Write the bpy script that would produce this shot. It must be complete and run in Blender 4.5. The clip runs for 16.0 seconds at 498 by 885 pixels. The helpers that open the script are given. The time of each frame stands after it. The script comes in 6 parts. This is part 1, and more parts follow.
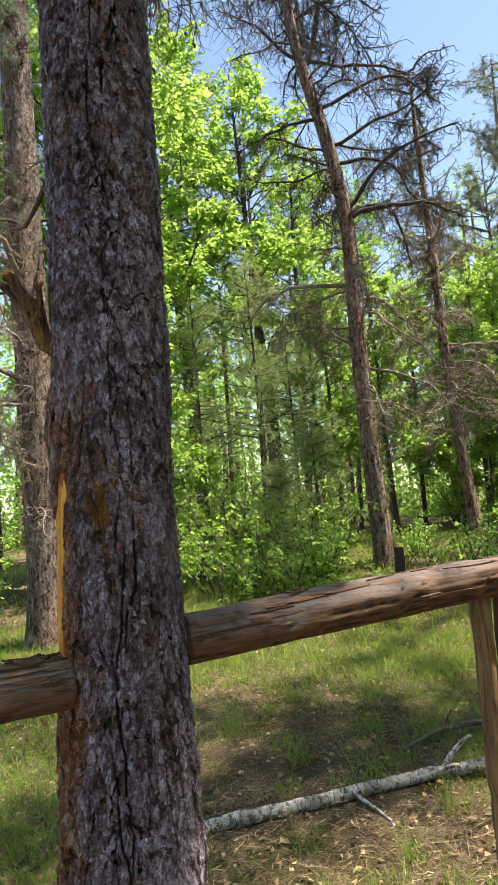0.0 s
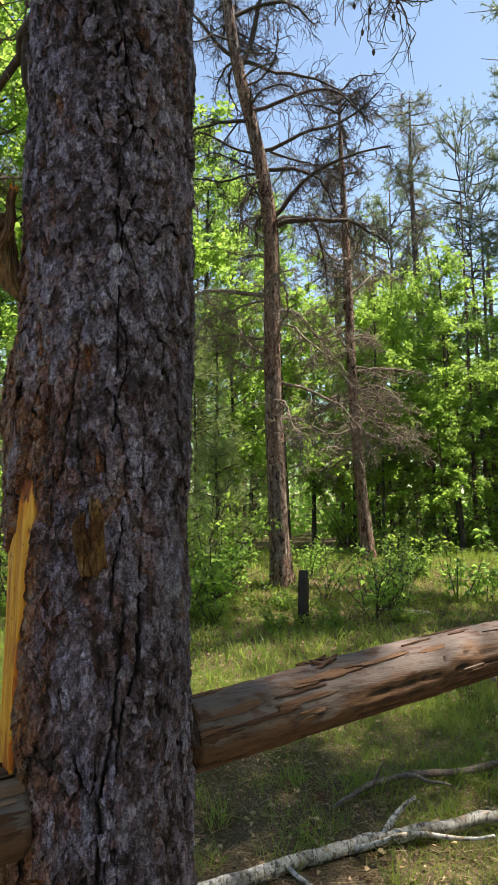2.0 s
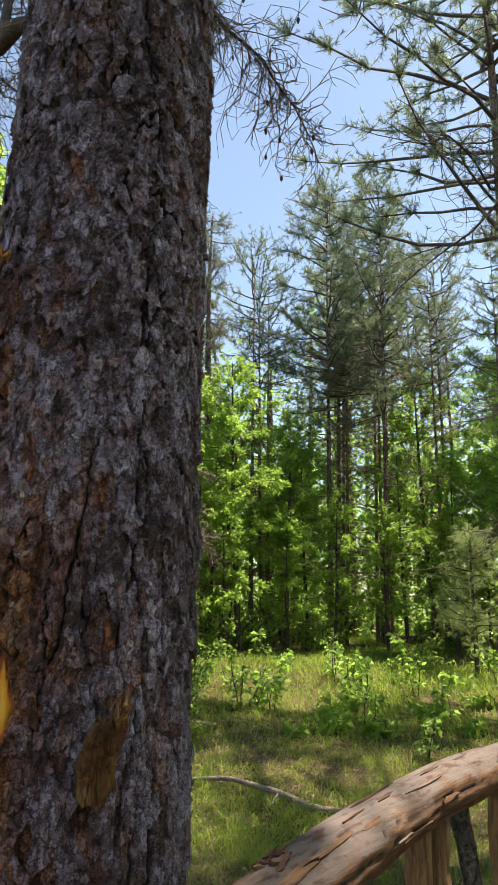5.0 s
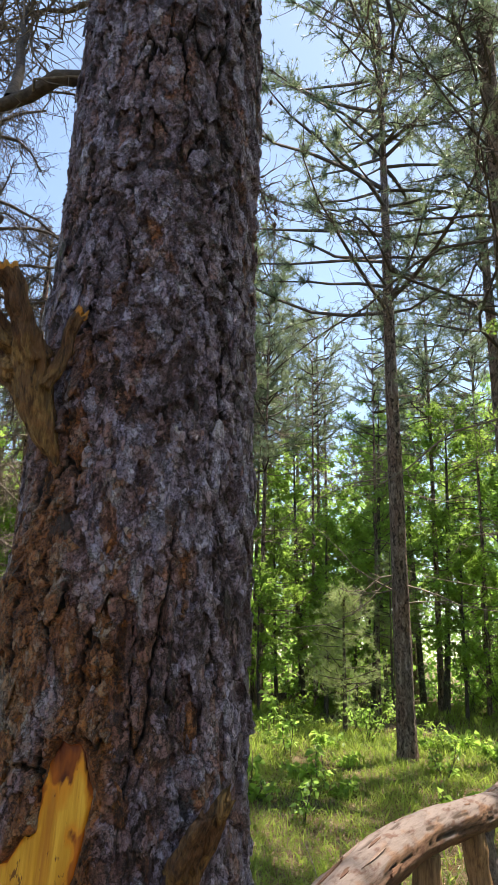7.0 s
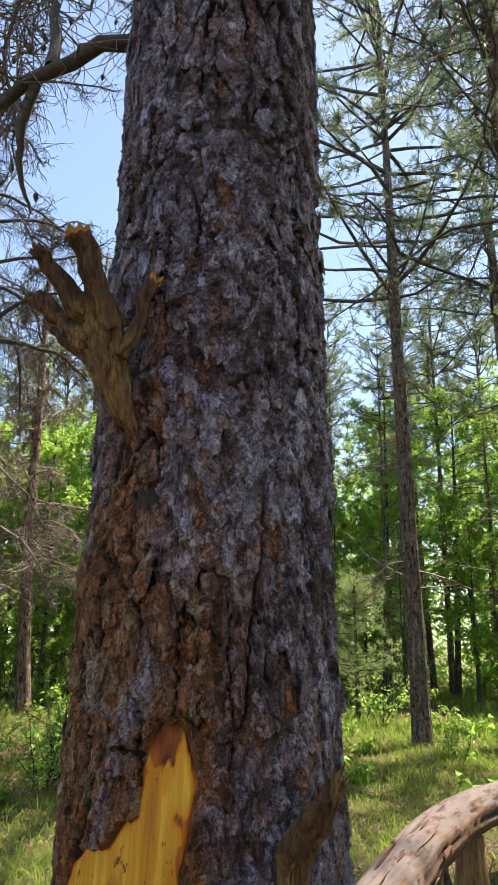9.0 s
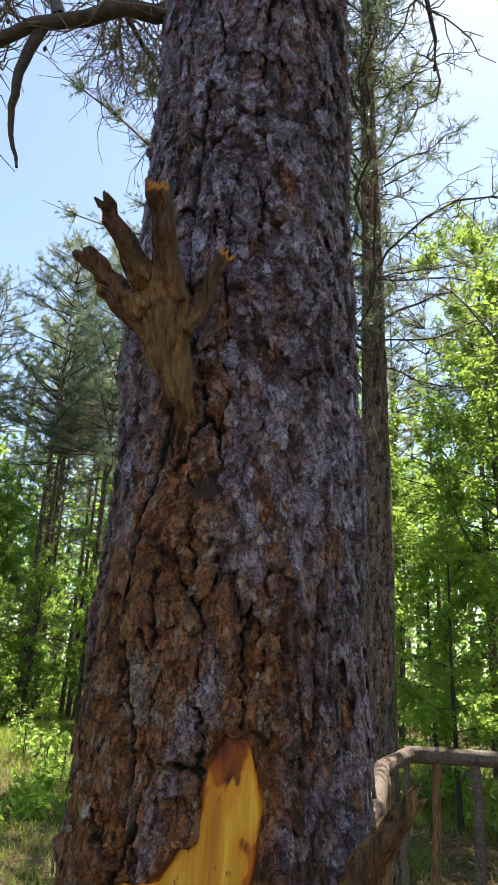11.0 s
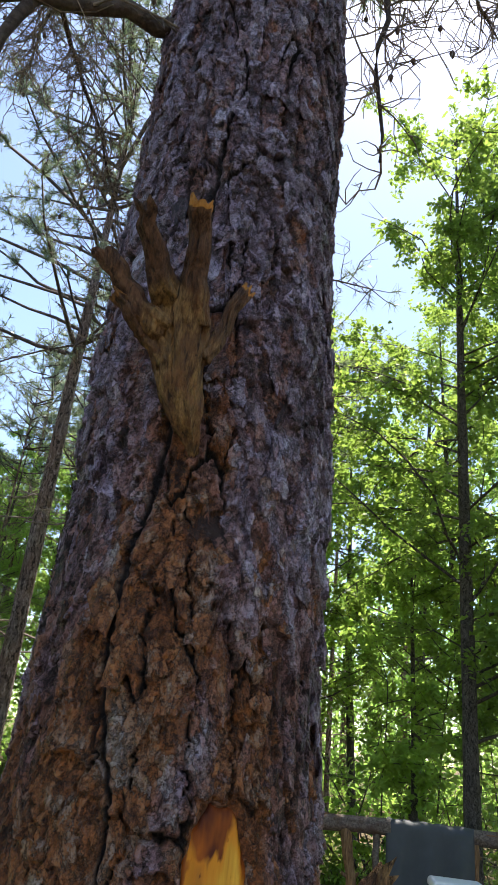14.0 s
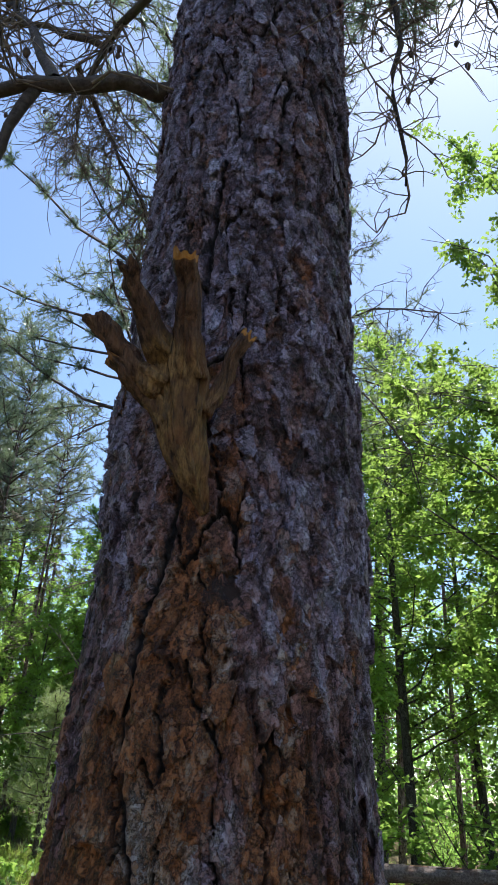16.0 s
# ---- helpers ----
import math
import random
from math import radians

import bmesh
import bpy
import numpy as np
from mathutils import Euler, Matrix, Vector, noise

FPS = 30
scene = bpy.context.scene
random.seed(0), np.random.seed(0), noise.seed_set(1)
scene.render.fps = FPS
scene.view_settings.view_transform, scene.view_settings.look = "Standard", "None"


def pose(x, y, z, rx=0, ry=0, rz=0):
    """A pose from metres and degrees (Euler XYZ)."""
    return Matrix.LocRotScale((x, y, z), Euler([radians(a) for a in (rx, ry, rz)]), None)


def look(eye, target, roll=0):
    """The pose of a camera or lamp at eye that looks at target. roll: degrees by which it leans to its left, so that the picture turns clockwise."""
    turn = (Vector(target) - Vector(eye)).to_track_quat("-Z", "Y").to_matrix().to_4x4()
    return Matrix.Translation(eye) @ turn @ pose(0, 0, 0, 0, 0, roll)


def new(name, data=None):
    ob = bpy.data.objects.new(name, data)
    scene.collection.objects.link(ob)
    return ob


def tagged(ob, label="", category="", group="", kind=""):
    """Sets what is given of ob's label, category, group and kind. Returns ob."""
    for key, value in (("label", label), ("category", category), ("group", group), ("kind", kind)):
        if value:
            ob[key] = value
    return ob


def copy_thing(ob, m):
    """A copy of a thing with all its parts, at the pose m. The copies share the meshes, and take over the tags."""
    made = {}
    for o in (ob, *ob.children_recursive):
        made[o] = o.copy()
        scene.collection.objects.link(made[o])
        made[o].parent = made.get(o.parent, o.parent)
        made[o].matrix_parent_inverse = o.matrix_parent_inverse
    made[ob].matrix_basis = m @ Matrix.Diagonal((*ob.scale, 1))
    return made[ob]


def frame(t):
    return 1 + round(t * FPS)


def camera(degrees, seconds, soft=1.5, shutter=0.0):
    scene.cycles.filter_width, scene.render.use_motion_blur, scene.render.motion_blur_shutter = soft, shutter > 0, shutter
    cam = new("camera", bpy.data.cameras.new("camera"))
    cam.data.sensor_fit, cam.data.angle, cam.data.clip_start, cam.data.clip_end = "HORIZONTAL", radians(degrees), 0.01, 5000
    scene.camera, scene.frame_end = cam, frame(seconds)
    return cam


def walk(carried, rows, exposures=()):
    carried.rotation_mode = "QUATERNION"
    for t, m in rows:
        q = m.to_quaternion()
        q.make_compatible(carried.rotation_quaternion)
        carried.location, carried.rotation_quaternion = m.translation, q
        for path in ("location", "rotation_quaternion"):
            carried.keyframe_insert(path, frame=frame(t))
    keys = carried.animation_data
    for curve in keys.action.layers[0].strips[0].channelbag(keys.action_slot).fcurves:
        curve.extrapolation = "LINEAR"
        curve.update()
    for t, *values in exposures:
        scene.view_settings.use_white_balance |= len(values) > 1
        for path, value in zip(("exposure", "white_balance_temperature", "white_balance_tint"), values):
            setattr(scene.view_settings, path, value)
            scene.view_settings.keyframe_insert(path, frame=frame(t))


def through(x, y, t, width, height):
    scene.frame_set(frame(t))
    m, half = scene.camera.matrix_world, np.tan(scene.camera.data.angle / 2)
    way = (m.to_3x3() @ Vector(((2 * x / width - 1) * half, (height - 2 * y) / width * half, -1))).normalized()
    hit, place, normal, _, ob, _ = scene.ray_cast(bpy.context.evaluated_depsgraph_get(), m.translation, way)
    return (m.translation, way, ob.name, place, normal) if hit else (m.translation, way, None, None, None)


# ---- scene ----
cam = camera(39.5, 16.0)
METRES, EYE, TILT, LEAN = 2.2, 1.6, 5.0, 5.0
EXPOSURES = [(0.0, 1.40, 7200, 8), (0.7, 1.36, 7200, 8), (1.5, 1.24, 7250, 8), (3.0, 1.20, 7350, 8), (5.0, 1.23, 7600, 8), (7.5, 1.45, 7100, 11), (9.0, 1.44, 7100, 11), (11.5, 1.45, 7000, 12), (13.5, 1.44, 6900, 14), (14.0, 1.44, 6700, 14), (14.5, 1.18, 6400, 13), (15.2, 0.97, 6000, 12), (16.0, 1.0, 6000, 12)]
ROWS = [
    (0.0, 0.0, 0.0, 0.0, -0.0, 0.0, -0.0),
    (0.5, -0.0554, 0.0832, -0.0059, -2.34, 0.53, -2.06),
    (1.0, -0.0874, 0.169, -0.0038, -5.59, 1.0, -3.46),
    (1.5, -0.1061, 0.2281, -0.0053, -7.59, 0.67, -4.82),
    (2.0, -0.1417, 0.2592, -0.0038, -9.84, 1.2, -4.81),
    (2.5, -0.1819, 0.278, 0.002, -11.75, 3.01, -4.58),
    (3.0, -0.2174, 0.2927, 0.0064, -14.37, 4.38, -5.97),
    (3.5, -0.2502, 0.3047, 0.0123, -18.62, 5.18, -4.63),
    (4.0, -0.2692, 0.3353, 0.0196, -21.6, 6.88, -6.37),
    (4.5, -0.2708, 0.3832, 0.0249, -24.47, 8.92, -8.03),
    (5.0, -0.2836, 0.4034, 0.0238, -29.04, 10.82, -7.63),
    (7.5, -0.3996, 0.4798, 0.021, -40.68, 16.81, -8.99),
    (8.0, -0.4076, 0.4917, 0.019, -40.16, 15.88, -9.0),
    (8.5, -0.4095, 0.497, 0.0137, -41.28, 15.88, -8.05),
    (9.0, -0.4041, 0.5071, 0.0096, -39.6, 15.67, -7.62),
    (11.5, -0.4706, 0.6276, -0.0195, -57.81, 20.62, -10.32),
    (12.0, -0.466, 0.6435, -0.0188, -58.17, 20.04, -12.2),
    (12.5, -0.4861, 0.6713, -0.0233, -63.06, 22.17, -12.23),
    (13.0, -0.4921, 0.6972, -0.0314, -67.63, 23.32, -13.02),
    (13.5, -0.4913, 0.7, -0.0308, -72.41, 25.08, -12.19),
    (14.0, -0.493, 0.6964, -0.0273, -74.23, 27.04, -12.15),
    (14.5, -0.5007, 0.6857, -0.0174, -71.69, 30.89, -11.19),
    (15.0, -0.5043, 0.6724, -0.0113, -69.29, 33.92, -10.12),
    (15.5, -0.5008, 0.6722, -0.0115, -69.02, 34.41, -10.74),
    (16.0, -0.4693, 0.67, -0.0103, -64.54, 28.77, -9.87),
]
walk(cam, [(t, pose(0, 0, EYE, TILT, LEAN, 0) @ pose(METRES * x, METRES * y, METRES * z, 90 + pitch, roll, yaw)) for t, x, y, z, yaw, pitch, roll in ROWS],
     exposures=EXPOSURES)

# ---- sky and sun ----
SUN_TO = Vector((0.42, 0.0, 0.92)).normalized()
world = bpy.data.worlds.new("sky")
scene.world = world
world.use_nodes = True
wn = world.node_tree
sky = wn.nodes.new("ShaderNodeTexSky")
sky.sky_type, sky.sun_disc = "NISHITA", False
sky.sun_elevation = math.asin(SUN_TO.z)
sky.sun_rotation = math.atan2(SUN_TO.x, SUN_TO.y)
sky.air_density, sky.dust_density, sky.ozone_density = 1.0, 0.4, 1.1
wn.links.new(sky.outputs[0], wn.nodes["Background"].inputs[0])
wn.nodes["Background"].inputs[1].default_value = 0.115
sun = new("sun", bpy.data.lights.new("sun", "SUN"))
sun.data.energy, sun.data.angle, sun.data.color = 5.0, radians(0.53), (1.0, 0.95, 0.87)
sun.matrix_world = look(SUN_TO * 40, (0, 0, 0))


# ---- materials ----
class Nodes:
    """Short forms for building a node material."""

    def __init__(self, name):
        self.mat = bpy.data.materials.new(name)
        self.mat.use_nodes = True
        self.t = self.mat.node_tree
        self.bsdf = self.t.nodes["Principled BSDF"]
        self.out = self.t.nodes["Material Output"]

    def node(self, kind, **inputs):
        n = self.t.nodes.new(kind)
        for key, value in inputs.items():
            self.put(n.inputs[key.replace("_", " ")], value)
        return n

    def put(self, socket, value):
        if isinstance(value, bpy.types.NodeSocket):
            self.t.links.new(value, socket)
        else:
            socket.default_value = value

    def coords(self, scale=(1, 1, 1)):
        c = self.node("ShaderNodeTexCoord")
        m = self.node("ShaderNodeMapping")
        self.put(m.inputs["Vector"], c.outputs["Object"])
        m.inputs["Scale"].default_value = scale
        return m.outputs[0]

    def noise(self, vec, scale, detail=4.0, rough=0.6):
        n = self.node("ShaderNodeTexNoise", Vector=vec, Scale=scale, Detail=detail, Roughness=rough)
        return n.outputs["Fac"]

    def voronoi(self, vec, scale, feature="F1", out="Distance"):
        n = self.node("ShaderNodeTexVoronoi", Vector=vec, Scale=scale)
        n.feature = feature
        return n.outputs[out]

    def ramp(self, fac, *stops):
        n = self.node("ShaderNodeValToRGB", Fac=fac)
        e = n.color_ramp.elements
        while len(e) < len(stops):
            e.new(0.5)
        for el, (p, c) in zip(e, stops):
            el.position = p
            el.color = (*c, 1) if not isinstance(c, (int, float)) else (c, c, c, 1)
        return n.outputs[0]

    def mix(self, fac, a, b, blend="MIX"):
        n = self.node("ShaderNodeMix")
        n.data_type, n.blend_type = "RGBA", blend
        for i, v in ((0, fac), (6, a), (7, b)):
            if isinstance(v, tuple) and len(v) == 3:
                v = (*v, 1)
            self.put(n.inputs[i], v)
        return n.outputs[2]

    def math(self, op, a, b=0.0):
        n = self.node("ShaderNodeMath")
        n.operation = op
        self.put(n.inputs[0], a)
        self.put(n.inputs[1], b)
        return n.outputs[0]

    def attr(self, name):
        n = self.node("ShaderNodeAttribute")
        n.attribute_name = name
        return n.outputs["Fac"]

    def bump(self, height, distance=0.01, strength=1.0):
        n = self.node("ShaderNodeBump", Height=height, Distance=distance, Strength=strength)
        self.put(self.bsdf.inputs["Normal"], n.outputs[0])
        return n.outputs[0]

    def finish(self, colour, rough=0.9, spec=0.3):
        self.put(self.bsdf.inputs["Base Color"], (*colour, 1) if isinstance(colour, tuple) else colour)
        self.put(self.bsdf.inputs["Roughness"], rough)
        self.bsdf.inputs["Specular IOR Level"].default_value = spec
        return self.mat


def main_bark():
    """Red pine bark: mauve-grey weathered scales, red-brown inner layers, dark furrows deepened by crevice shade put
    into the colour.
    """
    n = Nodes("pine_bark")
    v = n.coords()
    warp = n.node("ShaderNodeTexNoise", Vector=v, Scale=90.0, Detail=5.0, Roughness=0.7)
    off = n.node("ShaderNodeVectorMath")
    off.operation = "MULTIPLY_ADD"
    n.put(off.inputs[0], warp.outputs["Color"])
    off.inputs[1].default_value = (0.022, 0.022, 0.030)
    n.put(off.inputs[2], n.coords((1, 1, 0.60)))
    w = off.outputs[0]
    grit = n.noise(v, 700, 5, 0.75)
    fine = n.noise(v, 260, 6, 0.75)
    mid = n.noise(v, 42, 5, 0.7)
    wide = n.noise(n.coords((1, 1, 0.5)), 7, 4, 0.6)
    chip = n.node("ShaderNodeSeparateColor", Color=n.voronoi(w, 120, "F1", "Color"))
    chip_edge = n.voronoi(w, 120, "DISTANCE_TO_EDGE")
    flake = n.node("ShaderNodeSeparateColor", Color=n.voronoi(w, 58, "F1", "Color"))
    flake_edge = n.voronoi(w, 58, "DISTANCE_TO_EDGE")
    warm = n.math("ADD", n.attr("warm"), n.math("MULTIPLY", n.math("SUBTRACT", wide, 0.5), 0.7))
    warm = n.math("ADD", warm, n.math("MULTIPLY", n.math("SUBTRACT", flake.outputs[2], 0.5), 0.25))
    lay = n.math("ADD", n.math("MULTIPLY", n.attr("layer"), 0.55), 0.14)
    for fac, k in ((flake.outputs[0], 0.30), (chip.outputs[0], 0.32), (mid, 0.65), (grit, 0.75), (wide, 0.6)):
        lay = n.math("ADD", lay, n.math("MULTIPLY", n.math("SUBTRACT", fac, 0.5), k))
    # Grey bark tones; the bluish light end has sky sheen put into the colour.
    cold = n.ramp(lay, (0.04, (0.040, 0.022, 0.021)), (0.22, (0.215, 0.128, 0.142)), (0.42, (0.430, 0.310, 0.390)), (0.64, (0.63, 0.515, 0.675)), (0.92, (0.82, 0.75, 0.91)))
    hot = n.ramp(lay, (0.04, (0.055, 0.022, 0.013)), (0.22, (0.31, 0.112, 0.044)), (0.44, (0.60, 0.210, 0.066)), (0.66, (0.52, 0.300, 0.180)), (0.92, (0.66, 0.55, 0.49)))
    col = n.mix(n.ramp(warm, (0.15, 0.0), (0.65, 1.0)), cold, hot)
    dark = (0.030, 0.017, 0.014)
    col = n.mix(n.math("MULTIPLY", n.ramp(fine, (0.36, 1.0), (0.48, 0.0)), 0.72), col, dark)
    # Chip and flake edges darkened: the shade of their gaps, put into the colour.
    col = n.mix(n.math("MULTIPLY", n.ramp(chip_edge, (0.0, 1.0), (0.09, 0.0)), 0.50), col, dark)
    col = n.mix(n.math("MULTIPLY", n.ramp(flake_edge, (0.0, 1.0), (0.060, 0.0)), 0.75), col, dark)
    # Furrows near black: dark inner bark plus crevice shade painted in.
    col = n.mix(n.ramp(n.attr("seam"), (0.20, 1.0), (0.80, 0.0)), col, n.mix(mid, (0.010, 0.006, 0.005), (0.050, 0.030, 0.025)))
    lichen = n.math("MULTIPLY", n.ramp(n.noise(v, 17, 4), (0.58, 0.0), (0.70, 0.8)), n.ramp(fine, (0.50, 0.0), (0.62, 0.8)))
    col = n.mix(lichen, col, (0.38, 0.385, 0.37))
    h = n.math("ADD", n.math("MULTIPLY", chip.outputs[1], 0.9), n.math("ADD", n.math("MULTIPLY", fine, 0.8), n.math("MULTIPLY", grit, 0.4)))
    h = n.math("ADD", h, n.math("MULTIPLY", n.ramp(chip_edge, (0.0, 0.0), (0.10, 1.0)), 0.5))
    h = n.math("ADD", h, n.math("ADD", n.math("MULTIPLY", flake.outputs[1], 0.9), n.math("MULTIPLY", n.ramp(flake_edge, (0.0, 0.0), (0.08, 1.0)), 0.7)))
    n.bump(h, 0.0060, 1.0)
    return n.finish(col, n.ramp(mid, (0.3, 0.34), (0.7, 0.58)), 0.5)


def bark(name, dark, light, red, scale=1.0, furrow=9.0, bump=0.012):
    """Bark for trees that stay some metres away: long furrows between scales."""
    n = Nodes(name)
    warp = n.node("ShaderNodeTexNoise", Vector=n.coords(), Scale=14.0 * scale, Detail=4.0)
    off = n.node("ShaderNodeVectorMath")
    off.operation = "MULTIPLY_ADD"
    n.put(off.inputs[0], warp.outputs["Color"])
    off.inputs[1].default_value = (0.10, 0.10, 0.10)
    n.put(off.inputs[2], n.coords((1, 1, 0.22)))
    cells = n.noise(off.outputs[0], furrow * 3.4 * scale, 5, 0.72)
    big = n.noise(n.coords((1, 1, 0.4)), 3.0 * scale, 5)
    fine = n.noise(n.coords((1, 1, 0.5)), 45 * scale, 5, 0.7)
    col = n.mix(fine, dark, light)
    col = n.mix(n.ramp(big, (0.42, 0.0), (0.68, 0.8)), col, red)
    col = n.mix(n.ramp(cells, (0.40, 1.0), (0.50, 0.0)), col, tuple(c * 0.5 for c in dark))
    # Lighter flecks on the scales: sunlit highlights put into the colour.
    col = n.mix(n.ramp(cells, (0.54, 0.0), (0.64, 0.8)), col, tuple(min(c * 1.5, 0.6) for c in light))
    n.bump(n.math("ADD", n.ramp(cells, (0.36, 0.0), (0.62, 1.0)), n.math("MULTIPLY", fine, 0.5)), bump, 0.9)
    return n.finish(col, 0.9, 0.2)


def deadwood(name, dark, light, stain=(0.12, 0.10, 0.08), grain=60, marks=False, stretch=(1, 1, 1)):
    n = Nodes(name)
    v = n.coords(stretch)
    a = n.ramp(n.noise(v, grain, 5, 0.7), (0.34, 0.0), (0.66, 1.0))
    b = n.noise(v, 9, 5)
    col = n.mix(a, dark, light)
    col = n.mix(n.ramp(b, (0.5, 0.0), (0.68, 0.8)), col, stain)
    if marks:
        ring = n.noise(n.coords((48, 26, 26)), 1.0, 5, 0.75)
        col = n.mix(n.ramp(ring, (0.50, 0.0), (0.57, 0.9)), col, (0.07, 0.055, 0.045))
        col = n.mix(n.ramp(n.noise(v, 16, 4), (0.55, 0.0), (0.66, 0.6)), col, (0.30, 0.20, 0.10))
    n.bump(a, 0.004, 0.7)
    return n.finish(col, 0.85, 0.25)


def log_wood():
    """Peeled and weathered log: tan and grey-pink wood, red-brown bark left in strips, long drying cracks."""
    n = Nodes("weathered_log")
    along = n.coords((7, 60, 60))
    v = n.coords((1, 2.2, 2.2))
    grain = n.noise(along, 1.0, 6, 0.7)
    patch = n.noise(v, 5.0, 5, 0.6)
    patch2 = n.noise(n.coords((1, 3, 3)), 11.0, 4, 0.6)
    side = n.node("ShaderNodeSeparateXYZ", Vector=n.node("ShaderNodeNewGeometry").outputs["Normal"])
    weathered = n.math("MULTIPLY", side.outputs[2], 0.24)
    col = n.mix(n.ramp(grain, (0.30, 0.0), (0.70, 1.0)), (0.058, 0.024, 0.015), (0.215, 0.118, 0.068))
    col = n.mix(n.ramp(n.math("ADD", patch, weathered), (0.54, 0.0), (0.66, 0.9)), col, n.mix(grain, (0.092, 0.067, 0.060), (0.215, 0.172, 0.160)))
    col = n.mix(n.ramp(patch2, (0.54, 0.0), (0.64, 0.85)), col, n.mix(grain, (0.04, 0.016, 0.010), (0.115, 0.045, 0.026)))
    col = n.mix(n.math("MULTIPLY", n.ramp(grain, (0.34, 1.0), (0.44, 0.0)), 0.8), col, (0.05, 0.024, 0.015))
    col = n.mix(n.ramp(n.attr("split"), (0.25, 0.0), (0.7, 1.0)), col, (0.045, 0.025, 0.016))
    n.bump(n.math("ADD", grain, n.math("MULTIPLY", patch2, 0.7)), 0.005, 0.8)
    return n.finish(col, 0.75, 0.3)


def flaked_wood():
    """Thin layers lifting from a log: grey weathered wood, tan wood or red-brown bark, one tone to a flake."""
    n = Nodes("flaked_wood")
    grain = n.noise(n.coords((9, 80, 80)), 1.0, 6, 0.75)
    tone = n.ramp(n.attr("tone"), (0.0, (0.085, 0.038, 0.024)), (0.28, (0.17, 0.085, 0.050)), (0.5, (0.24, 0.130, 0.074)), (0.75, (0.25, 0.195, 0.18)), (1.0, (0.36, 0.31, 0.285)))
    col = n.mix(n.ramp(grain, (0.30, 0.75), (0.55, 0.0)), tone, (0.045, 0.026, 0.018))
    n.bump(grain, 0.004, 0.9)
    return n.finish(col, 0.8, 0.25)


def raw_wood():
    """Freshly bared pine wood, yellow with orange resin streaks."""
    n = Nodes("bared_wood")
    grain = n.noise(n.coords((90, 90, 5)), 1.0, 5, 0.6)
    spot = n.noise(n.coords((1, 1, 0.35)), 24, 4, 0.6)
    streak = n.noise(n.coords((60, 60, 2.2)), 1.0, 4, 0.65)
    col = n.mix(n.ramp(grain, (0.32, 0.0), (0.68, 1.0)), (0.55, 0.200, 0.012), (0.86, 0.440, 0.050))
    col = n.mix(n.ramp(streak, (0.51, 0.0), (0.64, 0.8)), col, (0.50, 0.17, 0.022))
    col = n.mix(n.ramp(spot, (0.57, 0.0), (0.68, 0.9)), col, (0.40, 0.115, 0.018))
    col = n.mix(n.ramp(n.noise(n.coords((1, 1, 0.5)), 120, 3, 0.6), (0.64, 0.0), (0.69, 0.9)), col, (0.14, 0.045, 0.015))
    col = n.mix(n.ramp(n.attr("rim"), (0.6, 0.75), (2.0, 0.0)), col, (0.72, 0.235, 0.014))
    col = n.mix(n.ramp(n.attr("rim"), (0.35, 1.0), (0.55, 0.0)), col, n.mix(n.ramp(spot, (0.38, 0.0), (0.62, 1.0)), (0.085, 0.016, 0.007), (0.55, 0.135, 0.012)))
    n.bump(n.math("ADD", grain, n.math("MULTIPLY", spot, 0.6)), 0.003, 0.6)
    return n.finish(col, 0.55, 0.22)


def stub_wood():
    n = Nodes("stub_wood")
    grain = n.noise(n.coords((150, 150, 15)), 1.0, 6, 0.75)
    b = n.noise(n.coords(), 30, 5)
    col = n.mix(n.ramp(grain, (0.36, 0.0), (0.62, 1.0)), (0.075, 0.034, 0.014), (0.44, 0.250, 0.095))
    col = n.mix(n.ramp(b, (0.50, 0.0), (0.62, 0.75)), col, n.mix(grain, (0.11, 0.04, 0.016), (0.40, 0.175, 0.07)))
    col = n.mix(n.ramp(n.noise(n.coords((1, 1, 0.4)), 60, 4), (0.58, 0.0), (0.66, 0.6)), col, (0.12, 0.085, 0.06))
    col = n.mix(n.ramp(n.noise(n.coords((1, 1, 0.6)), 26, 4, 0.6), (0.48, 0.0), (0.58, 0.7)), col, n.mix(grain, (0.045, 0.020, 0.012), (0.25, 0.115, 0.052)))
    col = n.mix(n.ramp(n.attr("tip"), (0.5, 0.0), (0.8, 1.0)), col, n.mix(grain, (0.45, 0.16, 0.03), (0.80, 0.36, 0.08)))
    weathered = n.math("ADD", n.attr("barky"), n.math("MULTIPLY", n.math("SUBTRACT", b, 0.5), 1.4))
    col = n.mix(n.ramp(weathered, (0.35, 0.0), (0.75, 0.88)), col, n.mix(n.ramp(grain, (0.35, 0.0), (0.62, 1.0)), (0.030, 0.014, 0.009), (0.20, 0.098, 0.052)))
    col = n.mix(n.ramp(n.attr("tip"), (0.85, 0.0), (1.0, 1.0)), col, n.mix(grain, (0.50, 0.17, 0.03), (0.85, 0.38, 0.08)))
    crack = n.noise(n.coords((110, 110, 11)), 1.0, 4, 0.6)
    col = n.mix(n.ramp(crack, (0.33, 0.85), (0.40, 0.0)), col, (0.035, 0.020, 0.012))
    n.bump(n.math("ADD", grain, n.math("MULTIPLY", crack, 1.5)), 0.007, 1.0)
    return n.finish(col, 0.75, 0.3)


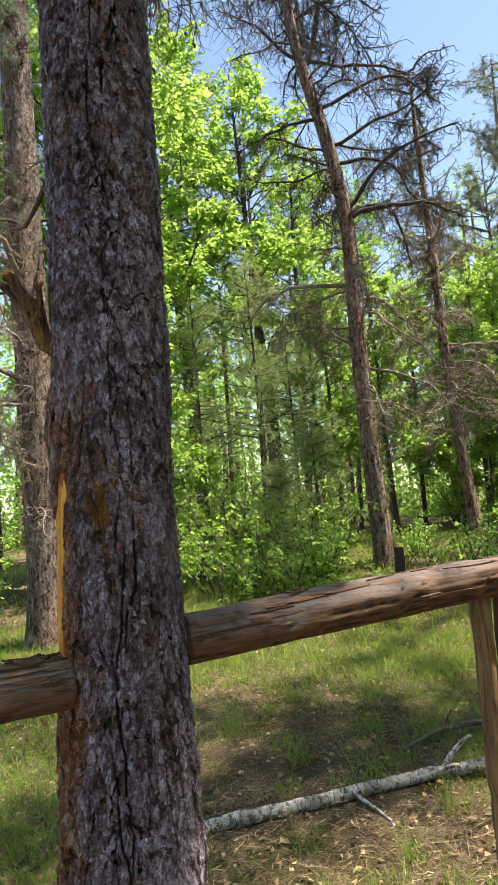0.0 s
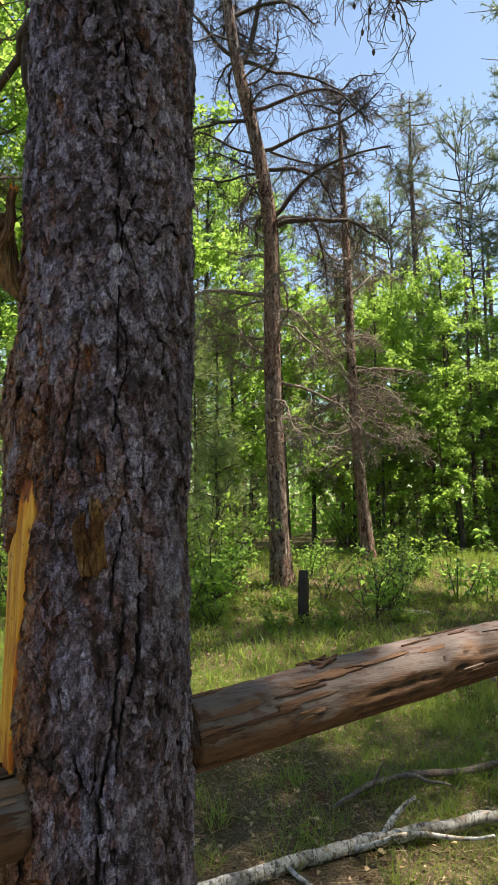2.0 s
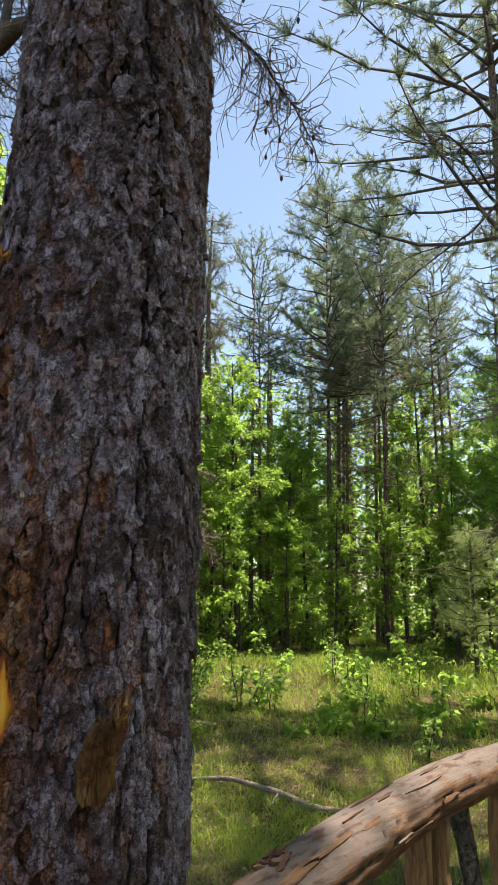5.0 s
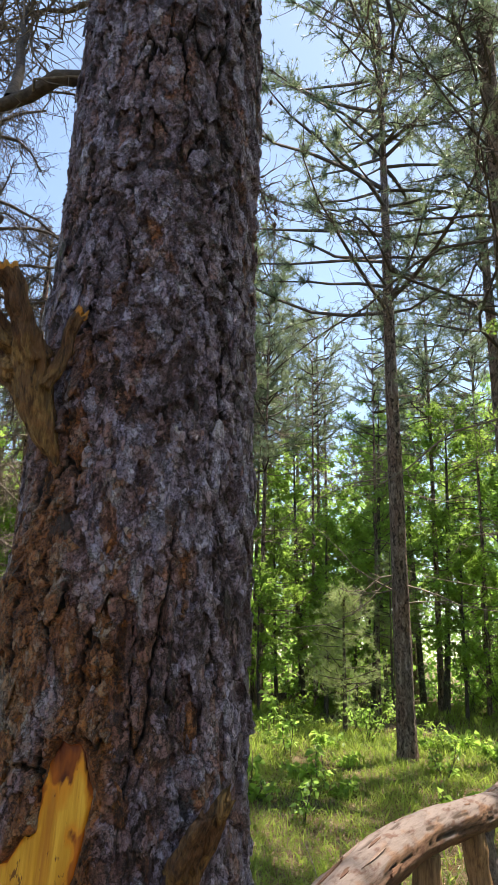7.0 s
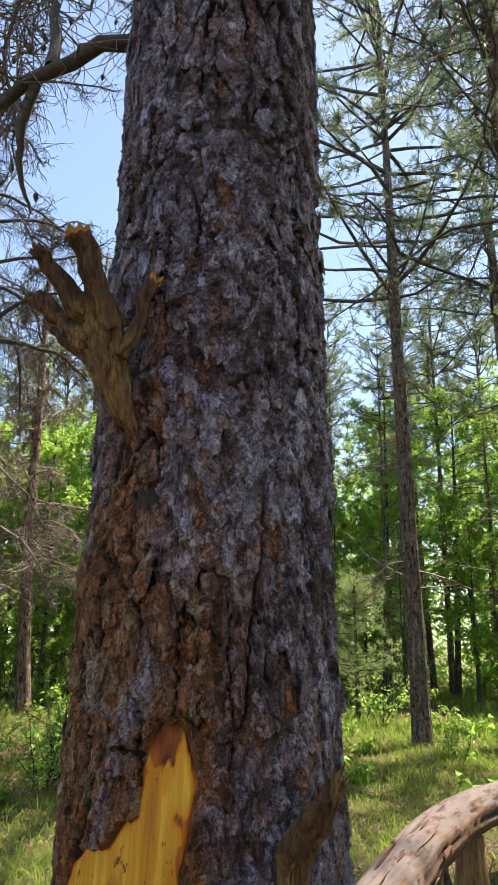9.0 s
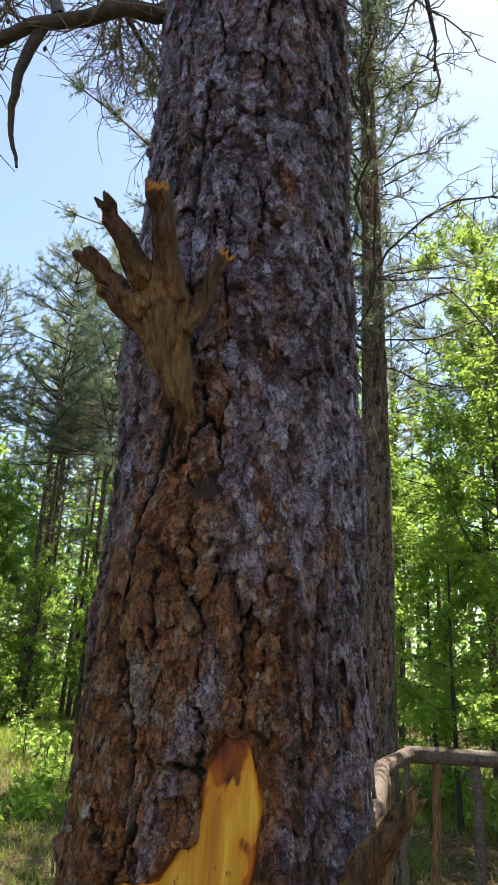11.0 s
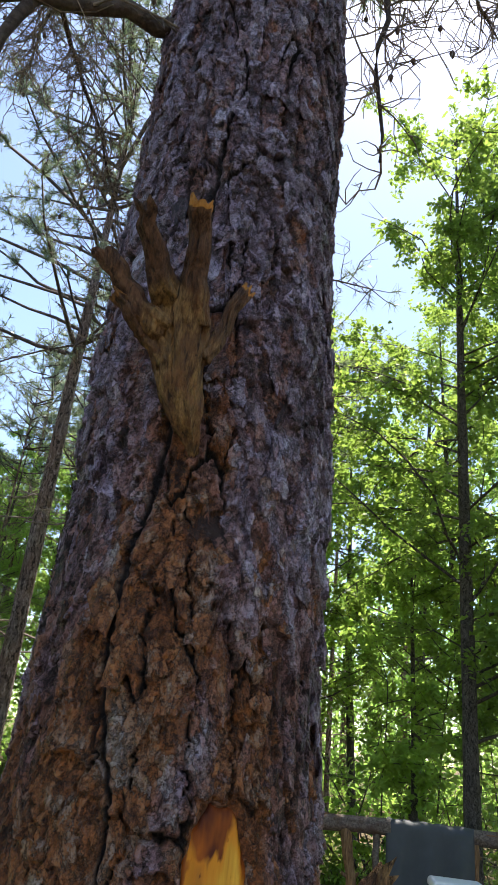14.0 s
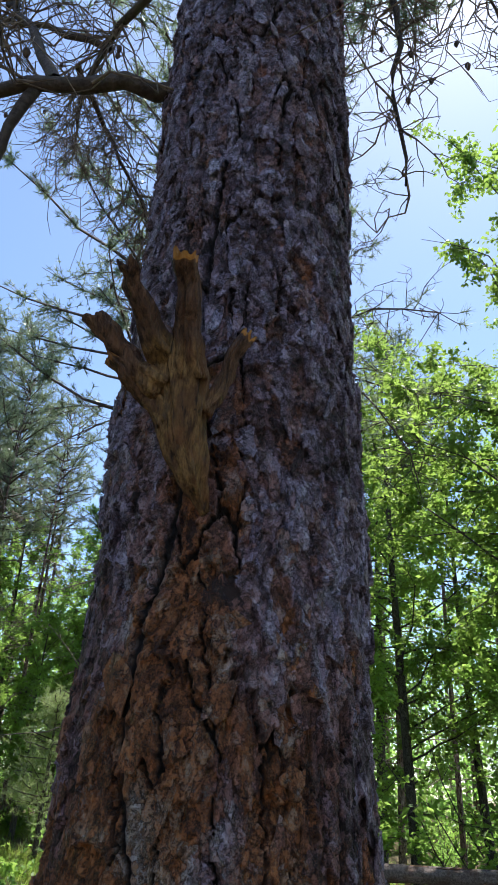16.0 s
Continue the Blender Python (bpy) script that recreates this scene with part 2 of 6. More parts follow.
def foliage(name, a, b, through=0.45, sat=(0.30, 0.42, 0.05), gloss=0.45):
    """Thin leaves: they pass light through as well as throw it back."""
    n = Nodes(name)
    r = n.node("ShaderNodeNewGeometry").outputs["Random Per Island"]
    col = n.mix(r, a, b)
    n.finish(col, gloss, 0.35)
    tr = n.node("ShaderNodeBsdfTranslucent", Color=n.mix(r, sat, tuple(c * 0.7 for c in sat)))
    mx = n.node("ShaderNodeMixShader", Fac=through)
    n.put(mx.inputs[1], n.bsdf.outputs[0])
    n.put(mx.inputs[2], tr.outputs[0])
    n.put(n.out.inputs["Surface"], mx.outputs[0])
    return n.mat


def ground_soil():
    """Sandy woodland soil under needles, with moss cushions and patches of dry brown leaves."""
    n = Nodes("forest_floor")
    v = n.coords()
    big = n.noise(v, 0.55, 5, 0.6)
    mid = n.noise(v, 3.2, 6, 0.7)
    clump = n.noise(v, 14, 5, 0.7)
    fine = n.noise(v, 70, 6, 0.8)
    fibre = n.noise(n.coords((30, 160, 30)), 1.0, 4, 0.7)
    litter = n.mix(n.ramp(fine, (0.34, 0.0), (0.62, 1.0)), (0.018, 0.012, 0.008), (0.27, 0.20, 0.125))
    litter = n.mix(n.ramp(fibre, (0.56, 0.0), (0.64, 0.8)), litter, (0.38, 0.285, 0.175))
    moss = n.mix(fine, (0.018, 0.029, 0.008), (0.115, 0.130, 0.030))
    cover = n.math("ADD", n.math("MULTIPLY", big, 0.45), n.math("ADD", n.math("MULTIPLY", mid, 0.35), n.math("MULTIPLY", clump, 0.20)))
    col = n.mix(n.ramp(cover, (0.49, 0.0), (0.57, 1.0)), litter, moss)
    col = n.mix(n.ramp(n.math("ADD", n.math("MULTIPLY", mid, 0.7), n.math("MULTIPLY", clump, 0.3)), (0.55, 0.0), (0.62, 0.85)), col, n.mix(fine, (0.045, 0.018, 0.011), (0.27, 0.125, 0.068)))
    n.bump(n.math("ADD", n.math("ADD", fine, clump), mid), 0.035, 1.0)
    return n.finish(col, 0.95, 0.1)


def plain(name, a, b, scale=20.0, rough=0.6, bump=0.002):
    n = Nodes(name)
    f = n.noise(n.coords(), scale, 5, 0.65)
    n.bump(f, bump, 0.5)
    return n.finish(n.mix(f, a, b), rough, 0.4)


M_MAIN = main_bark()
M_WOUND = raw_wood()
M_STUB = stub_wood()
M_LOG = log_wood()
M_PINE = bark("pine_bark_far", (0.085, 0.060, 0.052), (0.38, 0.30, 0.27), (0.33, 0.185, 0.125), 0.9, bump=0.03)
M_PINE_UP = bark("pine_bark_upper", (0.12, 0.07, 0.045), (0.30, 0.20, 0.14), (0.36, 0.17, 0.085), 1.3)
M_OAKBARK = bark("broadleaf_bark", (0.06, 0.05, 0.042), (0.17, 0.15, 0.13), (0.12, 0.10, 0.08), 1.5)
# Pale and dark dead wood; on dead limbs the tones stand for sun and silhouette.
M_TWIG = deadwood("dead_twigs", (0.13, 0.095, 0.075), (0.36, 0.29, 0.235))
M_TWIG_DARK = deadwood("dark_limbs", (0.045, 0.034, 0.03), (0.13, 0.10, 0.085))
M_PALE = deadwood("pale_branch", (0.26, 0.24, 0.215), (0.60, 0.57, 0.53), (0.10, 0.085, 0.072), 38, True)
M_POST = deadwood("post_wood", (0.090, 0.045, 0.024), (0.37, 0.215, 0.105), (0.15, 0.075, 0.04), 70, False, (1, 1, 0.08))
M_CHAR = deadwood("charred_post", (0.018, 0.015, 0.014), (0.07, 0.06, 0.055), (0.03, 0.025, 0.022))
M_RAILGREY = deadwood("grey_rail", (0.07, 0.05, 0.042), (0.25, 0.20, 0.17), (0.10, 0.055, 0.036))
M_LEAF = foliage("leaf_green", (0.095, 0.200, 0.036), (0.185, 0.300, 0.056), 0.56, (0.55, 0.79, 0.16))
M_LEAF_DARK = foliage("leaf_deep_green", (0.062, 0.136, 0.035), (0.118, 0.206, 0.052), 0.50, (0.47, 0.67, 0.12))
M_NEEDLE = foliage("pine_needles", (0.095, 0.145, 0.095), (0.205, 0.260, 0.180), 0.32, (0.40, 0.50, 0.26), 0.36)
M_LEAF_MID = foliage("leaf_mid_green", (0.090, 0.185, 0.040), (0.165, 0.270, 0.062), 0.56, (0.51, 0.79, 0.17))
M_NEEDLE_PALE = foliage("soft_needles", (0.15, 0.22, 0.10), (0.26, 0.33, 0.16), 0.42, (0.54, 0.64, 0.24), 0.5)
M_GRASS = foliage("grass_blades", (0.050, 0.112, 0.022), (0.155, 0.220, 0.050), 0.46, (0.52, 0.68, 0.12), 0.5)
M_STRAW = foliage("dry_litter", (0.16, 0.085, 0.043), (0.50, 0.375, 0.225), 0.15, (0.40, 0.26, 0.12), 0.7)
M_GROUND = ground_soil()
M_TARP = plain("grey_tarp", (0.045, 0.052, 0.06), (0.075, 0.083, 0.09), 9, 0.6)
M_COOLER = plain("blue_plastic", (0.010, 0.075, 0.33), (0.015, 0.10, 0.40), 30, 0.4, 0.0006)
M_LID = plain("white_plastic", (0.72, 0.74, 0.76), (0.82, 0.83, 0.84), 30, 0.4, 0.0006)
M_CONE = plain("cone_scales", (0.05, 0.032, 0.022), (0.14, 0.09, 0.06), 90, 0.8, 0.004)
M_FLAKE = flaked_wood()
M_PINE_DEAD = bark("dead_pine_bark", (0.075, 0.042, 0.036), (0.54, 0.375, 0.315), (0.44, 0.22, 0.15), 0.8, bump=0.03)


# ---- building blocks ----
def unit(a):
    return a / np.maximum(np.linalg.norm(a, axis=-1, keepdims=True), 1e-9)


class Geo:
    """Collects vertices and faces in arrays and makes one mesh of them."""

    def __init__(self):
        self.v, self.f, self.n = [], [], 0

    def add(self, verts, faces):
        verts, faces = np.asarray(verts, float), np.asarray(faces, int)
        self.v.append(verts)
        self.f.append(faces + self.n)
        self.n += len(verts)

    def tube(self, pts, radii, sides=5, cap=False, wobble=0.0, rng=None):
        p = np.asarray(pts, float)
        r = np.broadcast_to(np.asarray(radii, float), (len(p),))
        tan = unit(np.gradient(p, axis=0))
        ref = np.array([0, 0, 1.0]) if abs(tan[:, 2]).mean() < 0.8 else np.array([1.0, 0, 0])
        a = unit(np.cross(tan, ref))
        b = np.cross(tan, a)
        ang = np.linspace(0, 2 * np.pi, sides, endpoint=False)
        rr = r[:, None] * np.ones(sides)
        if wobble and rng is not None:
            rr = rr * (1 + wobble * rng.normal(size=rr.shape))
        ring = p[:, None] + rr[..., None] * (np.cos(ang)[None, :, None] * a[:, None] + np.sin(ang)[None, :, None] * b[:, None])
        m = len(p)
        i = np.arange(m - 1)[:, None] * sides
        j = np.arange(sides)[None]
        k = (np.arange(sides)[None] + 1) % sides
        q = np.stack([i + j, i + k, i + sides + k, i + sides + j], -1).reshape(-1, 4)
        verts = ring.reshape(-1, 3)
        if cap:
            verts = np.vstack([verts, p[:1], p[-1:]])
            c0, c1 = m * sides, m * sides + 1
            jj, kk = np.arange(sides), (np.arange(sides) + 1) % sides
            e = (m - 1) * sides
            q = np.vstack([q, np.stack([kk, jj, jj * 0 + c0, jj * 0 + c0], -1), np.stack([e + jj, e + kk, jj * 0 + c1, jj * 0 + c1], -1)])
        self.add(verts, q)

    def leaves(self, base, along, size, rng, wide=0.55, fold=0.25, droop=0.2):
        """A folded pointed blade for each base point; along: the way it points."""
        base = np.asarray(base, float)
        if not len(base):
            return
        d = unit(np.asarray(along, float))
        s = unit(np.cross(d, unit(rng.normal(size=d.shape))))
        nrm = np.cross(d, s)
        L = np.broadcast_to(np.asarray(size, float), (len(base),))[:, None]
        mid = base + d * L * 0.5
        tip = base + d * L - np.array([0, 0, 1.0]) * L * droop
        left = mid + s * L * wide / 2 + nrm * L * fold / 2
        right = mid - s * L * wide / 2 + nrm * L * fold / 2
        verts = np.stack([base, left, tip, right], 1).reshape(-1, 3)
        o = np.arange(len(base))[:, None] * 4
        self.add(verts, np.vstack([o + [0, 1, 2, 2], o + [0, 2, 3, 3]]))

    def needles(self, base, along, size, rng, width=0.004):
        base = np.asarray(base, float)
        d = unit(np.asarray(along, float))
        s = unit(np.cross(d, rng.normal(size=d.shape))) * width / 2
        L = np.broadcast_to(np.asarray(size, float), (len(base),))[:, None]
        verts = np.stack([base - s, base + s, base + d * L], 1).reshape(-1, 3)
        o = np.arange(len(base))[:, None] * 3
        self.add(verts, o + [0, 1, 2, 2])

    def mesh(self, name, material, smooth=True):
        v = np.vstack(self.v)
        f = np.vstack(self.f)
        tri = f[:, 2] == f[:, 3]
        count = np.where(tri, 3, 4)
        keep = np.ones(f.shape, bool)
        keep[tri, 3] = False
        me = bpy.data.meshes.new(name)
        me.vertices.add(len(v))
        me.vertices.foreach_set("co", v.ravel())
        loops = f[keep]
        me.loops.add(len(loops))
        me.loops.foreach_set("vertex_index", loops)
        me.polygons.add(len(f))
        me.polygons.foreach_set("loop_start", np.concatenate([[0], np.cumsum(count)[:-1]]))
        me.polygons.foreach_set("loop_total", count)
        me.polygons.foreach_set("use_smooth", np.full(len(f), smooth))
        me.update(calc_edges=True)
        me.validate()
        me.materials.append(material)
        return me


def part(name, geo, material, parent, label="", smooth=True):
    ob = new(name, geo.mesh(name, material, smooth) if isinstance(geo, Geo) else geo)
    if parent is not None:
        ob.parent = parent
    if label:
        tagged(ob, label)
    return ob


def thing(name, place, label, category, group="", kind="", turn=0.0):
    ob = new(name)
    ob.matrix_world = pose(*place, 0, 0, turn)
    ob.empty_display_size = 0.1
    return tagged(ob, label, category, group, kind)


def attribute(me, name, values):
    a = me.attributes.new(name, "FLOAT", "POINT")
    a.data.foreach_set("value", np.asarray(values, np.float32))


def smoothstep(a, b, x):
    t = np.clip((x - a) / (b - a), 0, 1)
    return t * t * (3 - 2 * t)


def value_noise(x, y, seed=0):
    """Smooth 2D noise, -1 to 1."""
    xi, yi = np.floor(x).astype(int), np.floor(y).astype(int)
    fx, fy = x - xi, y - yi
    fx, fy = fx * fx * (3 - 2 * fx), fy * fy * (3 - 2 * fy)

    def h(i, j):
        n = (i * 374761393 + j * 668265263 + seed * 982451653) & 0x7FFFFFFF
        n = ((n ^ (n >> 13)) * 1274126177) & 0x7FFFFFFF
        return ((n ^ (n >> 16)) & 0xFFFF) / 32767.5 - 1

    return (h(xi, yi) * (1 - fx) + h(xi + 1, yi) * fx) * (1 - fy) + (h(xi, yi + 1) * (1 - fx) + h(xi + 1, yi + 1) * fx) * fy


def fbm(x, y, seed=0, octaves=4):
    return sum(value_noise(x * 2 ** o, y * 2 ** o, seed + o * 7) * 0.5 ** o for o in range(octaves))


def worley(x, y, wrap, seed=0):
    """Distances to the two nearest jittered points, and the nearest one's random number and offset. x wraps at `wrap` cells."""
    xi, yi = np.floor(x).astype(int), np.floor(y).astype(int)
    best = np.full(x.shape, 9.0)
    second = best.copy()
    rnd, ox, oy = np.zeros(x.shape), np.zeros(x.shape), np.zeros(x.shape)

    def h(i, j, k):
        n = (i * 73856093 + j * 19349663 + k * 83492791 + seed * 2654435) & 0x7FFFFFFF
        n = ((n ^ (n >> 15)) * 1103515245 + 12345) & 0x7FFFFFFF
        n = ((n ^ (n >> 13)) * 1274126177) & 0x7FFFFFFF
        return ((n ^ (n >> 16)) & 0xFFFF) / 65535

    for di in (-1, 0, 1):
        for dj in (-1, 0, 1):
            ci, cj = xi + di, yi + dj
            wi = ci % wrap
            px, py = ci + 0.1 + 0.8 * h(wi, cj, 1), cj + 0.1 + 0.8 * h(wi, cj, 2)
            dx, dy = x - px, y - py
            d = np.sqrt(dx * dx + dy * dy)
            near = d < best
            second = np.where(near, best, np.minimum(second, d))
            rnd = np.where(near, h(wi, cj, 3), rnd)
            ox, oy = np.where(near, dx, ox), np.where(near, dy, oy)
            best = np.where(near, d, best)
    return best, second, rnd, ox, oy


# ---- the ground ----
def ground_height(x, y):
    x, y = np.asarray(x, float), np.asarray(y, float)
    base = np.interp(y, [4.1, 10.7, 12.8, 60], [0.0, 0.36, 0.62, 0.62])
    side = np.interp(x, [5, 12], [0, 1])
    base = base * (1 - side) + side * np.interp(y, [2, 12], [0.05, 0.55])
    near = np.exp(-((x + 0.35) ** 2 + (y - 1.79) ** 2) / 0.5)
    return base + 0.025 * fbm(x * 0.9 + 50, y * 0.9 + 50, 3) * smoothstep(0, 2, np.hypot(x, y)) + 0.05 * near


def on_ground(x, y, sink=0.0):
    return (x, y, float(ground_height(x, y)) - sink)


def make_ground():
    inner = np.linspace(-14, 34, 161)
    outer = np.array([40, 60, 120, 400, 1500])
    xs = np.concatenate([-outer[::-1] - 10, inner, outer])
    ys = np.concatenate([-outer[::-1], np.linspace(-12, 36, 161), outer])
    X, Y = np.meshgrid(xs, ys, indexing="ij")
    Z = ground_height(X, Y)
    geo = Geo()
    m = len(ys)
    i = np.arange(len(xs) - 1)[:, None] * m
    j = np.arange(m - 1)[None]
    geo.add(np.stack([X, Y, Z], -1).reshape(-1, 3), np.stack([i + j, i + m + j, i + m + j + 1, i + j + 1], -1).reshape(-1, 4))
    ob = part("ground", geo, M_GROUND, None)
    tagged(ob, "forest floor of needles, moss and dry leaves", "ground", kind="structure")


make_ground()

# ---- the main pine ----
PINE_X, PINE_DX, PINE_Y, PINE_DY = -0.3805, 0.0208, 1.7768, 0.0275
PINE_TOP = 13.0


def pine_axis(z):
    z = np.asarray(z, float)
    return np.stack([PINE_X + PINE_DX * z, PINE_Y + PINE_DY * z, z], -1)


def pine_radius(z):
    return np.interp(z, [-0.1, 0.05, 0.4, 1.0, 1.5, 2.0, 2.6, 3.3, 4.5, 8, PINE_TOP], [0.29, 0.24, 0.195, 0.171, 0.161, 0.156, 0.157, 0.152, 0.142, 0.10, 0.02])


WOUND_AT, WOUND_TOP, WOUND_FOOT = math.atan2(-0.112, -0.12) - 0.06, 1.724, 1.20


def wound_edges(z):
    """How far the bared patch reaches to either side, in metres round the trunk; its left edge falls in steps."""
    return (np.interp(z, [1.15, 1.35, 1.5, 1.58, 1.600, 1.603, 1.612, 1.630, 1.633, 1.64, 1.665, 1.69, 1.71, 1.725], [-0.210, -0.200, -0.180, -0.135, -0.102, -0.072, -0.062, -0.049, -0.036, -0.034, -0.032, -0.029, -0.022, -0.012]),
            np.interp(z, [1.15, 1.3, 1.46, 1.56, 1.60, 1.64, 1.66, 1.68, 1.71, 1.725], [-0.006, -0.006, 0.000, 0.016, 0.022, 0.031, 0.033, 0.031, 0.024, 0.014]))


def wound_mask(theta, z):
    """1 inside the bared patch; its edge is ragged, its top a slanting point."""
    d = (theta - WOUND_AT + np.pi) % (2 * np.pi) - np.pi
    s = d * 0.16
    left, right = wound_edges(z)
    rag = 0.0035 * fbm(s * 60, z * 40, 21, 3)
    edge = np.minimum(s - (left + rag), (right + rag) - s)
    return smoothstep(-0.004, 0.008, np.minimum(edge, (WOUND_TOP + rag - z))) * (z > WOUND_FOOT)


def ring_noise(x, y, fx, fy, seed, octaves=1):
    """Noise, about -1 to 1, that closes round the trunk: x runs 0 to 1 round it, fx times; y is in metres."""
    total = 0.0
    for o in range(octaves):
        n = fx * 2 ** o
        u, v = (x % 1.0) * n, y * fy * 2 ** o
        xi, yi = np.floor(u).astype(int), np.floor(v).astype(int)
        gx, gy = u - xi, v - yi
        gx, gy = gx * gx * (3 - 2 * gx), gy * gy * (3 - 2 * gy)

        def h(i, j):
            k = ((i % n) * 374761393 + j * 668265263 + (seed + o * 7) * 982451653) & 0x7FFFFFFF
            k = ((k ^ (k >> 13)) * 1274126177) & 0x7FFFFFFF
            return ((k ^ (k >> 16)) & 0xFFFF) / 32767.5 - 1

        total = total + 0.5 ** o * ((h(xi, yi) * (1 - gx) + h(xi + 1, yi) * gx) * (1 - gy) + (h(xi, yi + 1) * (1 - gx) + h(xi + 1, yi + 1) * gx) * gy)
    return total


PLATES_ROUND, PLATES_UP = 27, 6.0


def bark_relief(theta, z):
    """The bark's height over the trunk's mean surface in metres, how bare of furrows it is (0 in a furrow), the tone of its
    scales, how far the outer scale has come off, and the number of the plate."""
    x = (theta / (2 * np.pi)) % 1.0
    wx = 0.020 * ring_noise(x, z, 5, 2.5, 5, 2) + 0.0065 * ring_noise(x, z, 26, 20, 15, 2) + 0.0036 * ring_noise(x, z, 120, 110, 16, 2)
    wz = 0.050 * ring_noise(x, z, 6, 4, 11, 2) + 0.013 * ring_noise(x, z, 30, 17, 19, 2) + 0.0050 * ring_noise(x, z, 130, 100, 20, 2)
    u, v = x + wx, z + wz
    a1, a2, ar, ax, ay = worley(u * PLATES_ROUND, v * PLATES_UP, PLATES_ROUND, 1)
    plate = np.round((u * PLATES_ROUND - ax) * 64).astype(int) % (PLATES_ROUND * 64) * 100000 + np.round((v * PLATES_UP - ay) * 64).astype(int) + 50000
    open_ = smoothstep(-0.45, 0.35, ring_noise(x, z, 9, 5, 23, 3))
    gap = a2 - a1
    ridge = 1 - (1 - smoothstep(0.015, 0.075, gap)) * (0.05 + 0.95 * open_)
    for k in range(14):
        run = (k + 0.35 * math.sin(k * 5.1)) / 14 + 0.075 * fbm(z * 1.3 + k * 7, z * 0 + k, 43, 4) + wx * 0.5
        d = (x - run + 0.5) % 1.0 - 0.5
        width = 0.0016 + 0.0030 * smoothstep(-0.4, 0.6, fbm(z * 2.1 + k * 5, z * 0 + 9, 45, 2))
        ridge = np.minimum(ridge, 1 - np.exp(-(d / width) ** 2) * smoothstep(-0.30, 0.15, fbm(z * 1.6 + k * 11, z * 0 + 3, 47, 3)))
    b1, b2, br, bx, by = worley(u * 50, v * 20, 50, 2)
    c1, c2, cr, cx, cy = worley((u + 0.0025 * ring_noise(x, z, 70, 60, 33)) * 116, (v + 0.004 * ring_noise(x, z, 70, 50, 35)) * 58, 116, 3)
    field = ring_noise(x + wx * 0.7, z + wz * 0.7, 30, 10, 51, 3) * 2.6
    step = np.floor(field)
    edge = field - step
    terrace = step + smoothstep(0.0, 0.06, edge) - 1.0
    lift = -by * 0.0058 - bx * 0.0020
    h = ridge * 0.0098 + 0.0030 * br + lift * (0.35 + 0.85 * br) + 0.0016 * cr - cy * 0.0030 * (0.3 + cr) + 0.0015 * terrace
    h = h + 0.0030 * (ar - 0.5) - ay * 0.0035
    h = h + 0.007 * ring_noise(x, z, 8, 2.5, 31, 3) + 0.0007 * ring_noise(x, z, 260, 240, 37, 2)
    d = (theta - math.radians(188) + np.pi) % (2 * np.pi) - np.pi
    h = h + 0.016 * np.exp(-(d / 0.36) ** 2 - ((z - 1.86) / 0.085) ** 2) - 0.016
    # Gaps between scales count as furrow, so their painted shade shows too.
    ridge = ridge * (1 - 0.55 * (1 - smoothstep(0.0, 0.09, b2 - b1)) * smoothstep(-0.5, 0.3, ring_noise(x, z, 40, 20, 57, 2)))
    ridge = ridge * (1 - 0.25 * (1 - smoothstep(0.0, 0.10, c2 - c1)))
    tone = 0.40 * br + 0.22 * cr + 0.16 * ar + 0.07 * terrace + 0.12
    bare = smoothstep(0.25, 0.05, br) * 0.28 + smoothstep(0.15, 0.05, ar) * 0.25
    return h, ridge, tone, bare, plate


def bark_warmth(theta, z):
    """How far the weathered grey has flaked off and the orange inner bark shows."""
    d = (theta - math.radians(184) + np.pi) % (2 * np.pi) - np.pi
    w = 1.10 * np.exp(-(d / 0.78) ** 2) * smoothstep(2.10, 1.60, z) + 0.42 * np.exp(-(d / 0.85) ** 2) * smoothstep(2.6, 1.9, z) + 0.12 * smoothstep(2.1, 2.9, z)
    return np.clip(w * (1.0 + 0.9 * fbm(np.cos(theta) * 2.2 + 3, np.sin(theta) * 2.2 + z * 4.0, 91, 3)), 0, 1)


def plate_mesh(theta, z, w, h, lift, thick, tilt, turn, rng, points):
    """One thin scale of bark: a ragged outline, pointed below, that follows the trunk's round and stands off at its lower edge."""
    a = np.linspace(0, 2 * np.pi, points, endpoint=False) + rng.normal(size=points) * 0.12
    rad = np.clip(1 + 0.24 * rng.normal(size=points), 0.5, 1.6)
    x = np.sign(np.cos(a)) * np.abs(np.cos(a)) ** 0.8 * w / 2 * rad
    y = np.sign(np.sin(a)) * np.abs(np.sin(a)) ** 0.8 * h / 2 * np.roll(rad, 3)
    x = x * (1 + 0.16 * y / h) + w * 0.25 * rng.normal() * (y / h)
    c, s = math.cos(turn), math.sin(turn)
    x, y = x * c - y * s, x * s + y * c
    x, y = np.append(x, 0.0), np.append(y, 0.0)
    r0 = float(pine_radius(z))
    r = r0 + lift - tilt * y + np.append(0.0012 * rng.normal(size=points), 0.001)
    t = theta + x / r0
    zz = z + y
    out = pine_axis(zz) + np.stack([r * np.cos(t), r * np.sin(t), np.zeros_like(r)], -1)
    r2 = (r - thick)[:points]
    inn = pine_axis(zz[:points]) + np.stack([r2 * np.cos(t[:points]), r2 * np.sin(t[:points]), np.zeros(points)], -1)
    k = np.arange(points)
    q = (k + 1) % points
    o = points + 1
    faces = np.vstack([np.stack([k, q, k * 0 + points, k * 0 + points], -1), np.stack([o + points + k, o + points + q, o + q, o + k], -1)])
    return np.vstack([out, out[:points], inn]), faces


